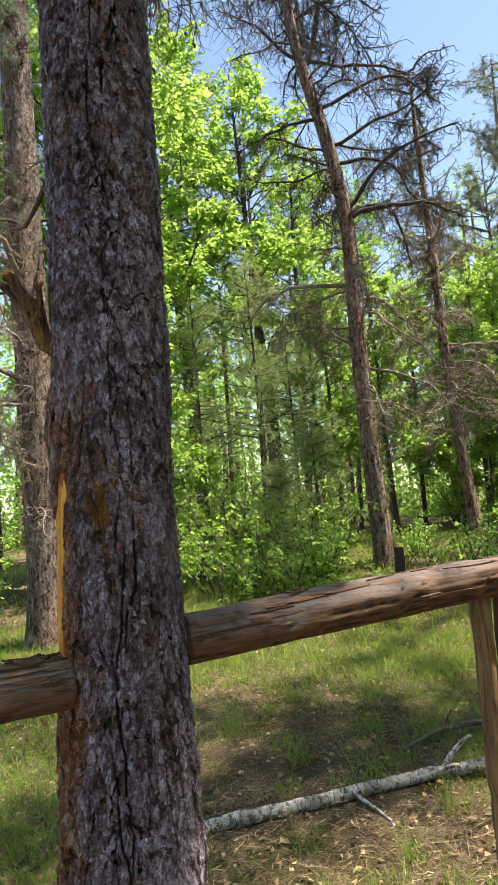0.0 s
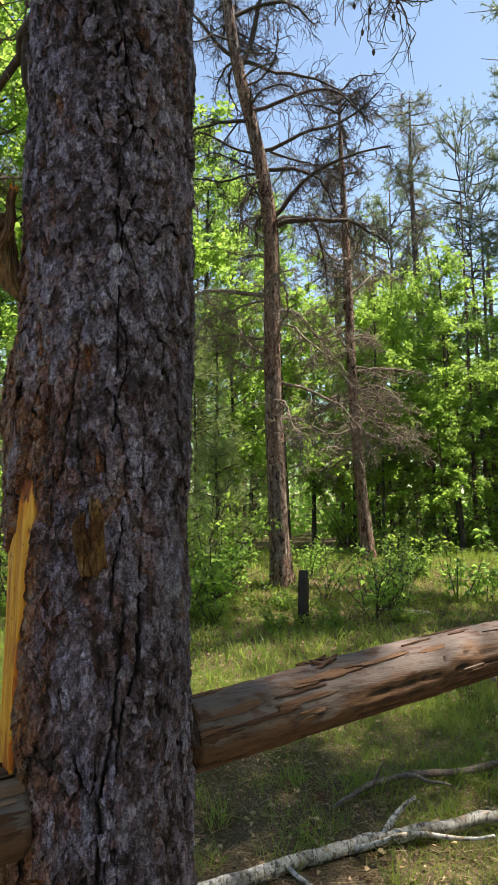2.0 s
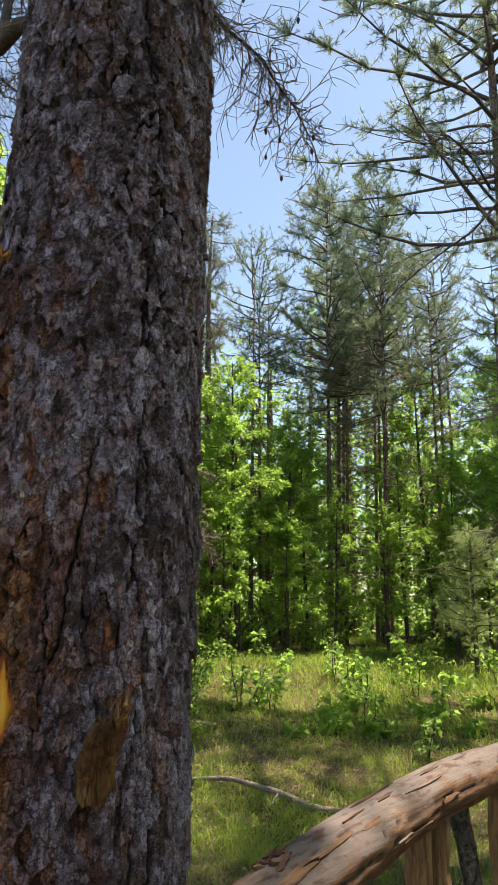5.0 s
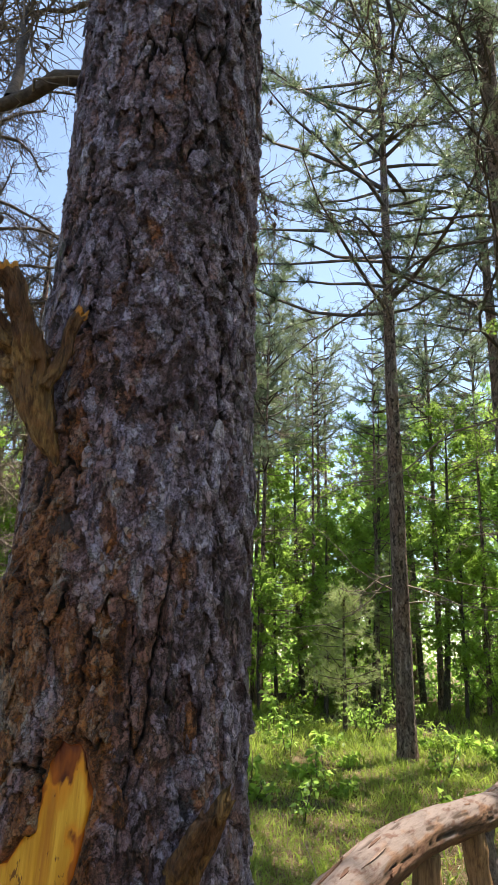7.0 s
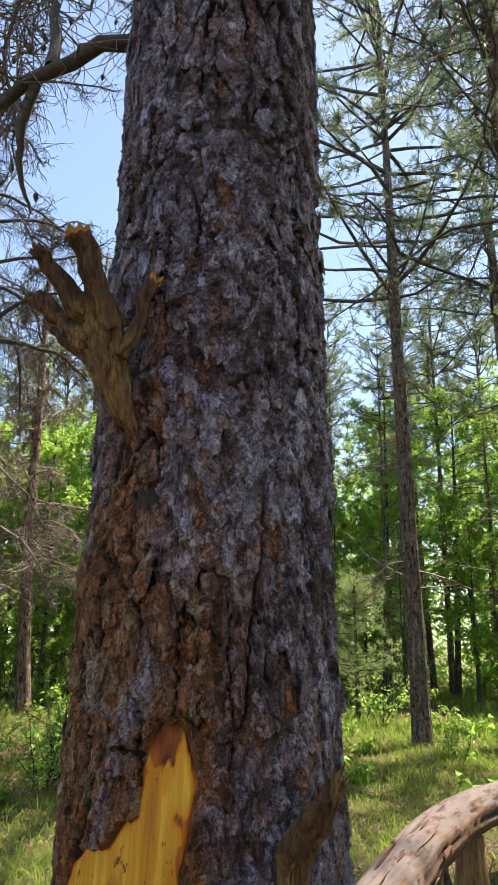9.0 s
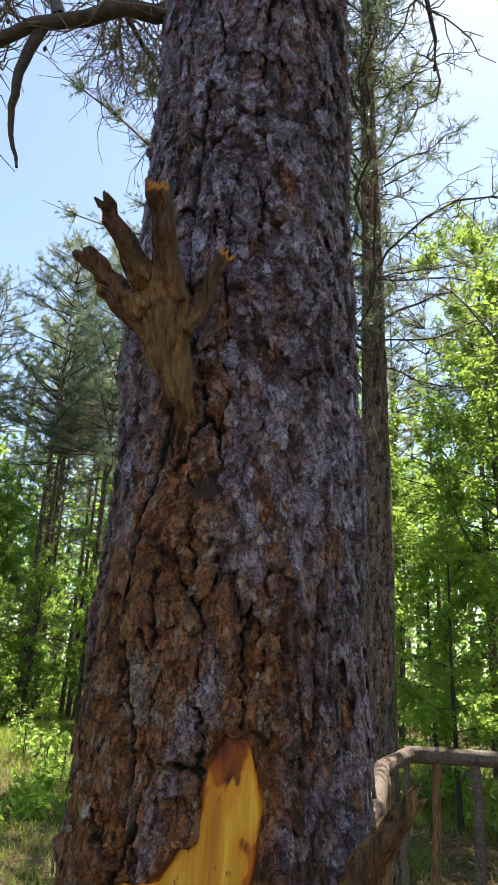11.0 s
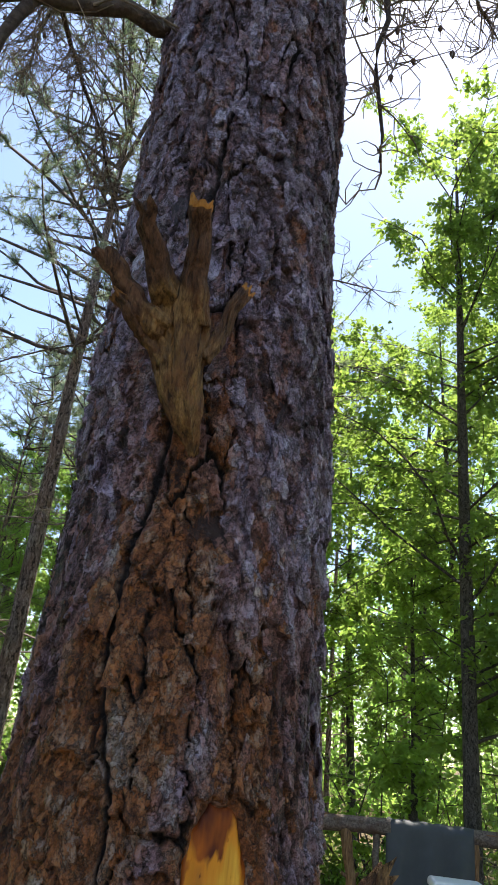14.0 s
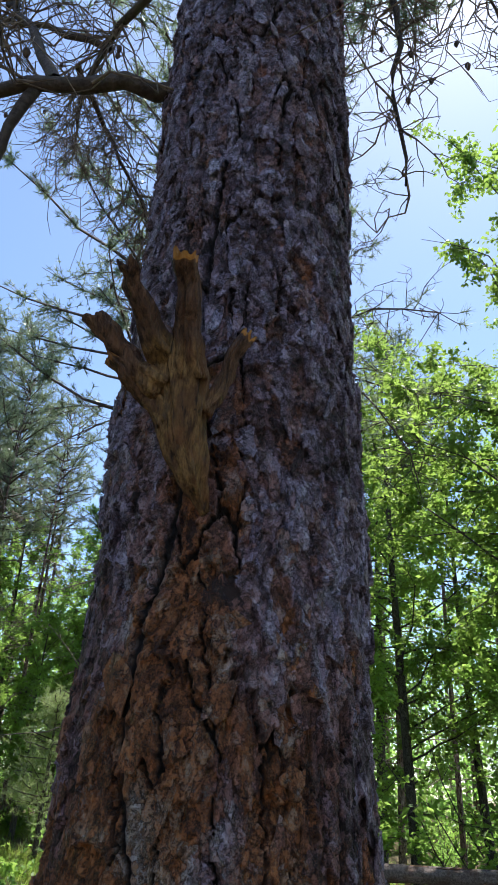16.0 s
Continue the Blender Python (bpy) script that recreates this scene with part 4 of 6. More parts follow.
def bark_strips(log, pts, radii, seed, count, knot=None):
    """Ragged flakes of weathered wood and bark that lift from a peeled log, long with the grain."""
    rng = np.random.default_rng(seed + 100)
    pts = np.asarray(pts)
    seg = np.concatenate([[0], np.cumsum(np.linalg.norm(np.diff(pts, axis=0), axis=1))])
    n = 11
    for _ in range(count):
        L, w = rng.uniform(0.05, 0.21), rng.uniform(0.005, 0.015)
        u0, a0 = 0.02 + rng.random() ** 2.8 * (seg[-1] - 0.2), rng.uniform(-0.25, 3.3)
        lift, tone = rng.uniform(-0.006, 0.008), rng.random() * (0.62 if u0 < 0.4 else 0.70)
        if knot and _ < 16:
            L, w, u0, a0, lift, tone = rng.uniform(0.02, 0.07), rng.uniform(0.010, 0.022), knot[0] + rng.normal() * 0.022, knot[1] + rng.normal() * 0.22, rng.uniform(-0.25, 0.35), rng.random() * 0.4
        ang = np.linspace(0, 2 * np.pi, n, endpoint=False)
        rad = 1 + 0.22 * rng.normal(size=n)
        u = np.append(u0 + np.cos(ang) * L / 2 * rad, u0)
        x = np.append(np.sin(ang) * w / 2 * rad, 0.0)
        u = np.clip(u, 0.004, seg[-1] - 0.004)
        c = np.stack([np.interp(u, seg, pts[:, k]) for k in range(3)], -1)
        r = np.interp(u, np.linspace(0, seg[-1], len(radii)), radii) + 0.0030 + lift * (u - u0) + (0.006 if knot and _ < 16 else 0.0) + np.append(0.0012 * rng.normal(size=n), 0.001)
        a = a0 + x / r

        def ring(rr, k):
            return c[k] + np.stack([np.zeros(len(rr)), -rr * np.cos(a[k]), rr * np.sin(a[k])], -1)

        rim = slice(0, n)
        V = np.vstack([ring(r, slice(0, n + 1)), ring(r[rim], rim), ring(r[rim] - 0.005, rim)])
        k, q, o = np.arange(n), (np.arange(n) + 1) % n, n + 1
        g = Geo()
        g.add(V, np.vstack([np.stack([k, q, k * 0 + n, k * 0 + n], -1), np.stack([o + n + k, o + n + q, o + q, o + k], -1)]))
        me = g.mesh("wood_flake", M_FLAKE)
        attribute(me, "tone", np.full(len(V), tone))
        part("wood_flake", me, None, log)


def rail_log(pts, radii, label, material, seed, splits=6, strips=24, knot=None):
    """A rail whose own x axis runs along it, so that the grain follows."""
    p0, p1 = Vector(pts[0]), Vector(pts[-1])
    turn = (p1 - p0).to_track_quat("X", "Z").to_matrix().to_4x4()
    m = Matrix.Translation(p0) @ turn
    inv = m.inverted()
    me = log_mesh("log_rail", [tuple(inv @ Vector(p)) for p in pts], radii, material, seed, splits=splits)
    ob = new("log_rail", me)
    ob.matrix_world = m
    local = [np.array(inv @ Vector(p)) for p in pts]
    bark_strips(ob, local, radii, seed, strips, knot)
    return tagged(ob, label, "fence rail", "rails of the log fence")


def on_rail(x):
    """Where the near rail runs: it bows away from the clearing."""
    return float(np.interp(x, [-0.3, 0.33, 0.7, 1.05, 1.3, 1.6, 1.95, 4.2], [1.80, 2.165, 2.345, 2.500, 2.590, 2.675, 2.755, 3.72]))


rail_log([(x, on_rail(x), z) for x, z in ((-0.205, 1.258), (0.2, 1.264), (0.55, 1.276), (0.85, 1.280), (1.15, 1.274), (1.45, 1.262), (1.75, 1.246), (2.05, 1.232))],
         [0.062, 0.064, 0.066, 0.067, 0.066, 0.065, 0.063, 0.062], "peeled log rail of cracked tan and grey wood", M_LOG, 5, 34, 100, (0.36, 1.75))
rail_log([(-0.462, 1.733, 1.205), (-0.75, 1.63, 1.20), (-1.6, 1.35, 1.19), (-2.6, 1.0, 1.17)], [0.064, 0.067, 0.068, 0.07],
         "bark-streaked log rail notched into the pine", M_LOG, 9, 10, 110, (0.10, 1.5))
rail_log([(2.06, on_rail(2.06), 1.232), (3.1, on_rail(3.1), 1.21), (4.2, on_rail(4.2), 1.19)], [0.06, 0.058, 0.055],
         "grey weathered log rail along the yard", M_RAILGREY, 15, 4)
rail_log([(4.21, 3.73, 1.19), (4.8, 3.87, 1.195), (5.42, 4.02, 1.20)], [0.058, 0.06, 0.062],
         "short grey log rail at the corner of the yard", M_RAILGREY, 18, 4)
rail_log([(5.43, 4.06, 1.20), (5.5, 3.93, 1.20), (5.8, 3.0, 1.215), (5.93, 2.2, 1.24)], [0.068, 0.068, 0.066, 0.066],
         "grey weathered log rail with uneven balusters", M_RAILGREY, 16, 5)
rail_log([(5.94, 2.24, 1.24), (6.05, 1.3, 1.24), (6.2, -0.4, 1.22)], [0.062, 0.062, 0.06],
         "grey weathered log rail behind the tarp", M_RAILGREY, 17, 4)


def fence_post(x, y, top, r, label, material, seed, lean=(0.0, 0.0), crook=0.01, knots=0):
    rng = np.random.default_rng(seed)
    z0 = float(ground_height(x, y)) - 0.15
    n = 22
    t = np.linspace(0, 1, n)
    line = np.stack([lean[0] * (1 - t), lean[1] * (1 - t), z0 + (top - z0) * t], -1)
    line[:, :2] += np.cumsum(rng.normal(size=(n, 2)), 0) * crook / 4
    line[:, :2] -= line[-1, :2]
    geo = Geo()
    geo.tube(line, r * (1 + 0.05 * rng.normal(size=n)), 14, True, 0.035, rng)
    for _ in range(knots):
        k = rng.integers(6, n - 2)
        a = rng.uniform(0, 6.28)
        geo.tube([line[k], line[k] + np.array([np.cos(a), np.sin(a), 0.5]) * r * 1.9], [r * 0.45, r * 0.28], 7, True)
    ob = part("fence_post", geo, material, None)
    ob.location = (x, y, 0)
    return tagged(ob, label, "fence post", "posts of the log fence")


fence_post(0.745, on_rail(0.745) + 0.015, 1.225, 0.036, "dark brown plank-like fence post under the log rail", M_POST, 1)
fence_post(0.83, on_rail(0.83) - 0.01, 1.225, 0.034, "split reddish fence post under the log rail", M_POST, 12, (0.01, 0.0), 0.02, 1)
fence_post(1.03, on_rail(1.03) + 0.02, 1.225, 0.028, "thin crooked dark branch used as fence post", M_OAKBARK, 2, (0.07, 0.03), 0.05, 2)
fence_post(1.28, on_rail(1.28) - 0.01, 1.215, 0.050, "squared tan fence post under the log rail", M_POST, 3)
fence_post(1.76, on_rail(1.76), 1.20, 0.046, "knotty tan fence post under the log rail", M_POST, 13, (0.0, 0.02), 0.04, 4)
fence_post(1.93, on_rail(1.93) + 0.01, 1.20, 0.040, "reddish bark-streaked fence post under the log rail", M_RAILGREY, 14, (0.02, 0.0), 0.03, 2)
fence_post(3.1, on_rail(3.1), 1.16, 0.05, "brown fence post under the grey rail", M_POST, 4)
fence_post(-1.75, 1.30, 1.14, 0.05, "brown fence post under the bark-streaked rail", M_POST, 6)
fence_post(4.2, 3.72, 1.15, 0.06, "brown corner post of the log fence", M_POST, 5)
for i, (bx, by) in enumerate([(5.44, 4.05), (5.54, 3.80), (5.64, 3.50), (5.74, 3.18), (5.80, 2.86), (5.86, 2.58), (5.91, 2.32), (6.0, 1.5), (6.08, 0.8)]):
    fence_post(bx, by, 1.165 if by > 2.6 else 1.19, 0.030 + 0.008 * ((i * 7) % 3), "knotty reddish branch baluster under the grey rail", M_POST if i % 2 else M_RAILGREY, 30 + i, (0.02 * ((i % 3) - 1), 0.0), 0.03, 2 + i % 3)


def make_tarp():
    """A dark grey sheet thrown over the rail, hanging down both sides."""
    rng = np.random.default_rng(8)
    ys = np.linspace(2.23, 1.50, 34)
    prof = np.concatenate([np.stack([np.full(26, -0.072), np.linspace(-0.74, 0, 26)], -1),
                           [(0.075 * math.cos(a), 0.070 * math.sin(a)) for a in np.linspace(math.pi, 0, 10)[1:-1]],
                           np.stack([np.full(18, 0.072), np.linspace(0, -0.5, 18)], -1)])
    V = []
    for y in ys:
        cx = np.interp(y, [1.3, 2.24], [6.05, 5.94])
        for o, h in prof:
            wav = 0.022 * math.sin(y * 23 + 1.5 * h) * min(1, -h * 3 + 0.05) + 0.01 * math.sin(y * 51 + h * 6) * min(1, -h * 2 + 0.02) if h < 0 else 0
            V.append((cx + o + wav * (1 if o < 0 else -1) - (0.02 * h if o < 0 else 0) * -1, y, 1.243 + h + 0.004 * math.sin(y * 40)))
    m = len(prof)
    geo = Geo()
    i = np.arange(len(ys) - 1)[:, None] * m
    j = np.arange(m - 1)[None]
    geo.add(V, np.stack([i + j, i + m + j, i + m + j + 1, i + j + 1], -1).reshape(-1, 4))
    ob = part("tarp", geo, M_TARP, None)
    mod = ob.modifiers.new("thick", "SOLIDIFY")
    mod.thickness = 0.004
    hem = Geo()
    hem.tube([V[k * m] for k in range(len(ys))], 0.006, 6)
    part("hem", hem, M_TARP, ob)
    tagged(ob, "dark grey cloth tarp hung over the fence rail", "tarp")


make_tarp()


def rounded_box(sx, sy, sz, r, taper=0.0):
    bm = bmesh.new()
    bmesh.ops.create_cube(bm, size=1.0)
    for v in bm.verts:
        k = 1 + taper * v.co.z
        v.co = (v.co.x * sx * k, v.co.y * sy * k, (v.co.z + 0.5) * sz)
    bmesh.ops.bevel(bm, geom=bm.edges[:], offset=r, segments=3, affect="EDGES", profile=0.5)
    me = bpy.data.meshes.new("box")
    bm.to_mesh(me)
    bm.free()
    return me


def make_cooler():
    """A blue cool box with a white lid on a cut stump."""
    cx, cy, base = 4.55, 1.62, 0.735
    z0 = float(ground_height(cx, cy))
    stump = Geo()
    rng = np.random.default_rng(3)
    stump.tube([(0, 0, z0 - 0.08), (0, 0, z0 + 0.1), (0, 0, 0.4), (0, 0, base)], [0.29, 0.25, 0.225, 0.22], 20, True, 0.02, rng)
    s = part("stump", stump, M_PINE, None)
    s.location = (cx, cy, 0)
    tagged(s, "cut pine stump that carries a cool box", "stump")
    box = thing("cool_box", (cx, cy, base), "blue plastic cool box with a white lid", "cooler", turn=12)
    for name, me, mat, z in (("body", rounded_box(0.27, 0.33, 0.29, 0.02, 0.08), M_COOLER, 0.0), ("lid", rounded_box(0.295, 0.355, 0.055, 0.018, -0.06), M_LID, 0.291)):
        me.materials.append(mat)
        for p in me.polygons:
            p.use_smooth = True
        ob = part(name, me, None, box, "white lid" if name == "lid" else "")
        ob.location = (0, 0, z)
    me = rounded_box(0.012, 0.13, 0.05, 0.005)
    me.materials.append(M_COOLER)
    ob = part("grip", me, None, box)
    ob.location = (-0.142, 0, 0.18)


make_cooler()


# ---- wood that lies on the ground ----
def lying_branch(pts, radii, label, material, seed, forks=(), name="fallen_branch", sides=12):
    rng = np.random.default_rng(seed)
    pts = [np.array([x, y, float(ground_height(x, y)) + h]) for x, y, h in pts]
    t = np.linspace(0, 1, len(pts))
    u = np.linspace(0, 1, 12 + 4 * len(pts))
    line = np.stack([np.interp(u, t, np.array(pts)[:, c]) for c in range(3)], -1)
    for _ in range(2):
        line[1:-1] = (line[:-2] + 2 * line[1:-1] + line[2:]) / 4
    line[1:-1] += rng.normal(size=(len(u) - 2, 3)) * radii[0] * 0.11
    geo = Geo()
    geo.tube(line, np.interp(u, np.linspace(0, 1, len(radii)), radii), sides, True, 0.05, rng)
    twigs = []
    for at, way, L, r in forks:
        k = int(at * (len(u) - 2))
        q = branch_points(line[k], way, L, rng, 6, 0.35)
        q[:, 2] = np.maximum(q[:, 2], ground_height(q[:, 0], q[:, 1]) + r * 0.3)
        g = Geo()
        g.tube(q, np.linspace(r, r * 0.5, 7), 7, True, 0.05, rng)
        twigs.append(g)
    ob = part(name, geo, material, None)
    for g in twigs:
        part("side_twig", g, material, ob)
    return tagged(ob, label, "branch", "branches on the ground")


lying_branch([(-0.62, 3.50, 0.015), (-0.34, 3.63, 0.025), (0.15, 3.75, 0.03), (0.5, 3.85, 0.03), (0.85, 3.92, 0.045), (1.15, 3.92, 0.06), (1.6, 3.98, 0.08), (2.3, 4.15, 0.07)], [0.038, 0.037, 0.035, 0.033, 0.03, 0.024],
             "pale grey-white fallen birch branch with broken side twigs", M_PALE, 1,
             [(0.10, (0.15, -0.1, -0.9), 0.22, 0.012), (0.05, (0.0, -0.3, -0.6), 0.20, 0.012), (0.42, (0.3, -0.8, 0.0), 0.42, 0.013), (0.55, (0.4, -0.7, -0.05), 0.32, 0.018), (0.62, (0.35, 0.25, 0.9), 0.26, 0.020), (0.66, (0.9, -0.5, 0.05), 0.5, 0.015)])
lying_branch([(0.80, 4.33, 0.015), (1.05, 4.45, 0.06), (1.3, 4.5, 0.07), (1.7, 4.52, 0.05), (2.4, 4.7, 0.1)], [0.012, 0.018, 0.022, 0.026],
             "grey fallen branch half hidden in the grass", M_RAILGREY, 2, [(0.3, (0.2, 0.1, 0.9), 0.12, 0.010), (0.5, (0.3, -0.6, 0.3), 0.4, 0.012)])
lying_branch([(2.15, 7.05, 0.04), (2.5, 6.75, 0.09), (2.75, 6.3, 0.08), (2.9, 6.0, 0.03), (3.15, 5.75, 0.03)], [0.016, 0.022, 0.028, 0.03],
             "bent grey fallen branch in the grass", M_TWIG, 3, [(0.55, (-0.5, -0.4, -0.1), 0.25, 0.012)])
lying_branch([(3.5, 8.9, 0.03), (3.1, 9.1, 0.06), (2.7, 9.2, 0.05)], [0.02, 0.018, 0.012], "thin pale stick lying in the clearing", M_PALE, 4)
lying_branch([(1.9, 4.0, 0.05), (1.5, 3.5, 0.07), (1.0, 3.1, 0.03)], [0.02, 0.014, 0.008], "thin grey dead branch under the rail", M_TWIG, 6, [(0.4, (0.7, -0.5, 0.2), 0.4, 0.008), (0.6, (-0.5, -0.6, 0.3), 0.3, 0.007)])
lying_branch([(1.3, 3.4, 0.05), (1.9, 3.2, 0.06), (2.4, 3.3, 0.08)], [0.022, 0.02, 0.012], "white birch stick behind the fence", M_PALE, 7, [(0.4, (0.3, 0.5, 0.4), 0.3, 0.008)])
lying_branch([(-1.5, 2.6, 0.04), (-0.9, 2.55, 0.05), (-0.35, 2.35, 0.03)], [0.04, 0.036, 0.03], "grey fallen branch at the foot of the pine", M_RAILGREY, 8)
lying_branch([(13.2, 17.0, 0.12), (15.0, 16.6, 0.14), (17.0, 16.8, 0.1)], [0.13, 0.12, 0.10], "fallen trunk far back in the wood", M_PINE, 9, name="fallen_tree")


def brush_pile(x, y, label, seed, n=60, size=1.0):
    rng = np.random.default_rng(seed)
    geo = Geo()
    for _ in range(n):
        a = rng.uniform(0, 6.28)
        d = np.array([np.cos(a), np.sin(a), rng.uniform(-0.1, 0.35)])
        p = np.array([rng.normal() * 0.35 * size, rng.normal() * 0.35 * size, 0.03 + 0.35 * size * abs(rng.normal()) * 0.5])
        q = branch_points(p - d * 0.4 * size, d, rng.uniform(0.5, 1.2) * size, rng, 5, 0.3, 0.15)
        q[:, 2] = np.maximum(q[:, 2], 0.01)
        geo.tube(q, np.linspace(0.012, 0.004, 6) * (0.5 + rng.random()), 4)
    ob = part("brush_heap", geo, M_TWIG, None)
    ob.location = on_ground(x, y)
    tagged(ob, label, "brush pile", kind="stuff")


brush_pile(8.4, 16.1, "heap of dead branches at the edge of the clearing", 1, 80, 0.9)
brush_pile(2.0, 3.6, "heap of dead twigs behind the log rail", 2, 60, 0.55)


def dry_stalks(x, y, seed, n=6, height=0.9):
    """Thin dead shoots that stand behind the rail."""
    rng = np.random.default_rng(seed)
    ob = thing("dry_shoot", on_ground(x, y), "thin dry dead shoots standing in the grass", "twig")
    for _ in range(n):
        g = Geo()
        p = np.array([rng.normal() * 0.18, rng.normal() * 0.12, -0.03])
        q = branch_points(p, (rng.normal() * 0.3, rng.normal() * 0.3, 1.0), height * rng.uniform(0.55, 1.05), rng, 8, 0.35)
        g.tube(q, np.linspace(0.0055, 0.002, 9), 5, True, 0.06, rng)
        for _ in range(2):
            k = rng.integers(3, 7)
            w = branch_points(q[k], unit(q[k + 1] - q[k]) + rng.normal(size=3) * 0.5, 0.2 * height, rng, 4, 0.4)
            g.tube(w, np.linspace(0.003, 0.0012, 5), 4)
        part("stalk", g, M_TWIG, ob)


dry_stalks(2.0, 3.55, 3, 8, 0.95)


def old_post(x, y, h, r):
    rng = np.random.default_rng(5)
    geo = Geo()
    geo.tube([(0, 0, -0.15), (0.0, 0, h * 0.4), (0.012, 0, h * 0.8), (0.015, 0, h)], [r * 1.12, r, r * 0.96, r * 0.85], 14, True, 0.05, rng)
    ob = part("stump", geo, M_CHAR, None)
    ob.location = on_ground(x, y)
    tagged(ob, "charred black standing stump in the grass", "stump")


old_post(1.80, 8.75, 0.66, 0.066)


# ---- trees ----
def tree_trunk(geo, line, radii, rng, sides=12, flare=0.0):
    line = np.asarray(line, float)
    seg = np.concatenate([[0], np.cumsum(np.linalg.norm(np.diff(line, axis=0), axis=1))])
    n = max(int(seg[-1] / 0.35), 10)
    u = np.linspace(0, seg[-1], n)
    q = np.stack([np.interp(u, seg, line[:, c]) for c in range(3)], -1)
    for _ in range(2):
        q[1:-1] = (q[:-2] + 2 * q[1:-1] + q[2:]) / 4
    r = np.interp(u, np.linspace(0, seg[-1], len(radii)), radii)
    r = r * (1 + flare * np.exp(-u / 0.35))
    geo.tube(q, r, sides, False, 0.03, rng)
    return q, r


def dead_pine(name, place, line, radii, limbs, label, seed, twigs=16, hang=0.4, auto=30, first=2.5, spread=1.6, needles=0, twig_r=0.006, pale=4.6):
    """A pine with mostly bare, twisted limbs. limbs: height, direction in degrees, length, rise, radius.
    Twigs are pale below the height `pale`, dark above it: sunlit and silhouette tones put into the colour."""
    rng = np.random.default_rng(seed)
    tree = thing(name, on_ground(*place), label, "tree")
    trunk = Geo()
    line = np.asarray(line, float)
    q, r = tree_trunk(trunk, line, radii, rng, 16, 0.45)
    top = q[-1][2]
    part("trunk", trunk, M_PINE_DEAD if not needles else M_PINE, tree)
    green = Geo()
    todo = list(limbs)
    for _ in range(auto):
        z = first + (top - first) * rng.random() ** 0.8
        todo.append((z, rng.uniform(0, 360), spread * rng.uniform(0.4, 1.0) * (1.15 - 0.5 * z / top), rng.uniform(-0.25, 0.45), 0.022))
    for z, a, L, rise, rad in todo:
        c = np.array([np.interp(z, q[:, 2], q[:, i]) for i in range(3)])
        w = (math.cos(radians(a)), math.sin(radians(a)), rise)
        b = branch_points(c, w, L, rng, 9, 0.6, hang * 0.6)
        wood, fine = Geo(), Geo()
        wood.tube(b, np.linspace(rad, rad * 0.3, 10) * (0.6 if needles > 20 else 1.0), 6, False, 0.06, rng)
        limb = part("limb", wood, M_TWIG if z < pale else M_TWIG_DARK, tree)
        twig_fan(fine, b, twig_r, rng, int(twigs * L), 0.25 + 0.32 * L, hang, 3, None, 3)
        if needles and z > top * 0.4:
            k = rng.integers(3, 10, needles)
            tips = b[k] + rng.normal(size=(needles, 3)) * [0.20, 0.20, 0.09]
            for i, p in zip(k, tips):
                fine.tube([b[i], b[i] * 0.4 + p * 0.6 - [0, 0, 0.02], p], [0.005, 0.004, 0.003], 3)
            needle_tufts(green, tips, tips - b[k] + [0, 0, 0.05], rng, 26, 0.11, 0.007)
            # Extra tufts on high long limbs, added to thicken their shade on the ground.
            if z > 8.5 and L > 3:
                pts = b[rng.integers(2, 10, 70)] + rng.normal(size=(70, 3)) * 0.22
                needle_tufts(green, pts, rng.normal(size=(70, 3)) + [0, 0, 0.6], rng, 22, 0.15, 0.015)
        if fine.n:
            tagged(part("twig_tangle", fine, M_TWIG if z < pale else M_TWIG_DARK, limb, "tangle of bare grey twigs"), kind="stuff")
    if green.n:
        part("needle_foliage", green, M_NEEDLE, tree, smooth=False)
    return tree


dead_pine("dead_pine", (2.08, 11.05), [(0, 0, -0.1), (-0.05, 0, 1.0), (-0.12, -0.1, 3.2), (-0.08, -0.1, 5.7), (-0.30, 0, 7.2), (-0.62, 0.05, 8.6), (-0.78, 0.05, 10.2), (-0.75, 0, 11.5)], [0.155, 0.142, 0.132, 0.12, 0.103, 0.085, 0.055],
          [(8.35, 10, 2.6, 1.1, 0.060), (5.6, 5, 2.4, 0.75, 0.05), (6.9, 0, 2.2, 0.35, 0.035), (7.6, 15, 2.3, 0.3, 0.035), (8.4, 25, 2.2, 0.9, 0.045), (5.7, 20, 2.6, 0.55, 0.045), (5.75, -10, 2.2, 0.7, 0.04), (6.6, 10, 2.4, 0.5, 0.035), (4.5, 170, 2.4, 0.25, 0.04), (4.2, 5, 2.0, 0.45, 0.035), (3.2, 0, 2.2, 0.12, 0.028), (7.4, 190, 1.6, 0.3, 0.03), (6.4, 200, 1.8, -0.05, 0.03),
           (8.5, 170, 1.8, 0.35, 0.035), (9.2, 30, 2.6, 0.4, 0.04), (9.6, -30, 2.6, 0.3, 0.035), (9.9, 60, 2.4, 0.3, 0.03)],
          "bent dead pine with reddish bark and twisted bare limbs", 21, 24, 0.6, 48, 2.2, 2.1, 0, 0.0075, 5.4)
dead_pine("dead_pine", (4.3, 13.3), [(0, 0, -0.1), (-0.15, 0, 1.6), (-0.25, 0, 3.6), (-0.27, 0, 6.0), (-0.33, 0, 8.0), (-0.33, 0, 9.4)], [0.118, 0.105, 0.095, 0.08, 0.06, 0.025],
          [(3.6, 10, 1.5, 0.5, 0.035), (3.1, 180, 2.0, 0.15, 0.03), (5.2, 20, 1.6, 0.3, 0.03)],
          "dead pine bristling with grey bare twigs", 22, 26, 0.75, 74, 1.8, 1.8, 0, 0.008, 7.0)
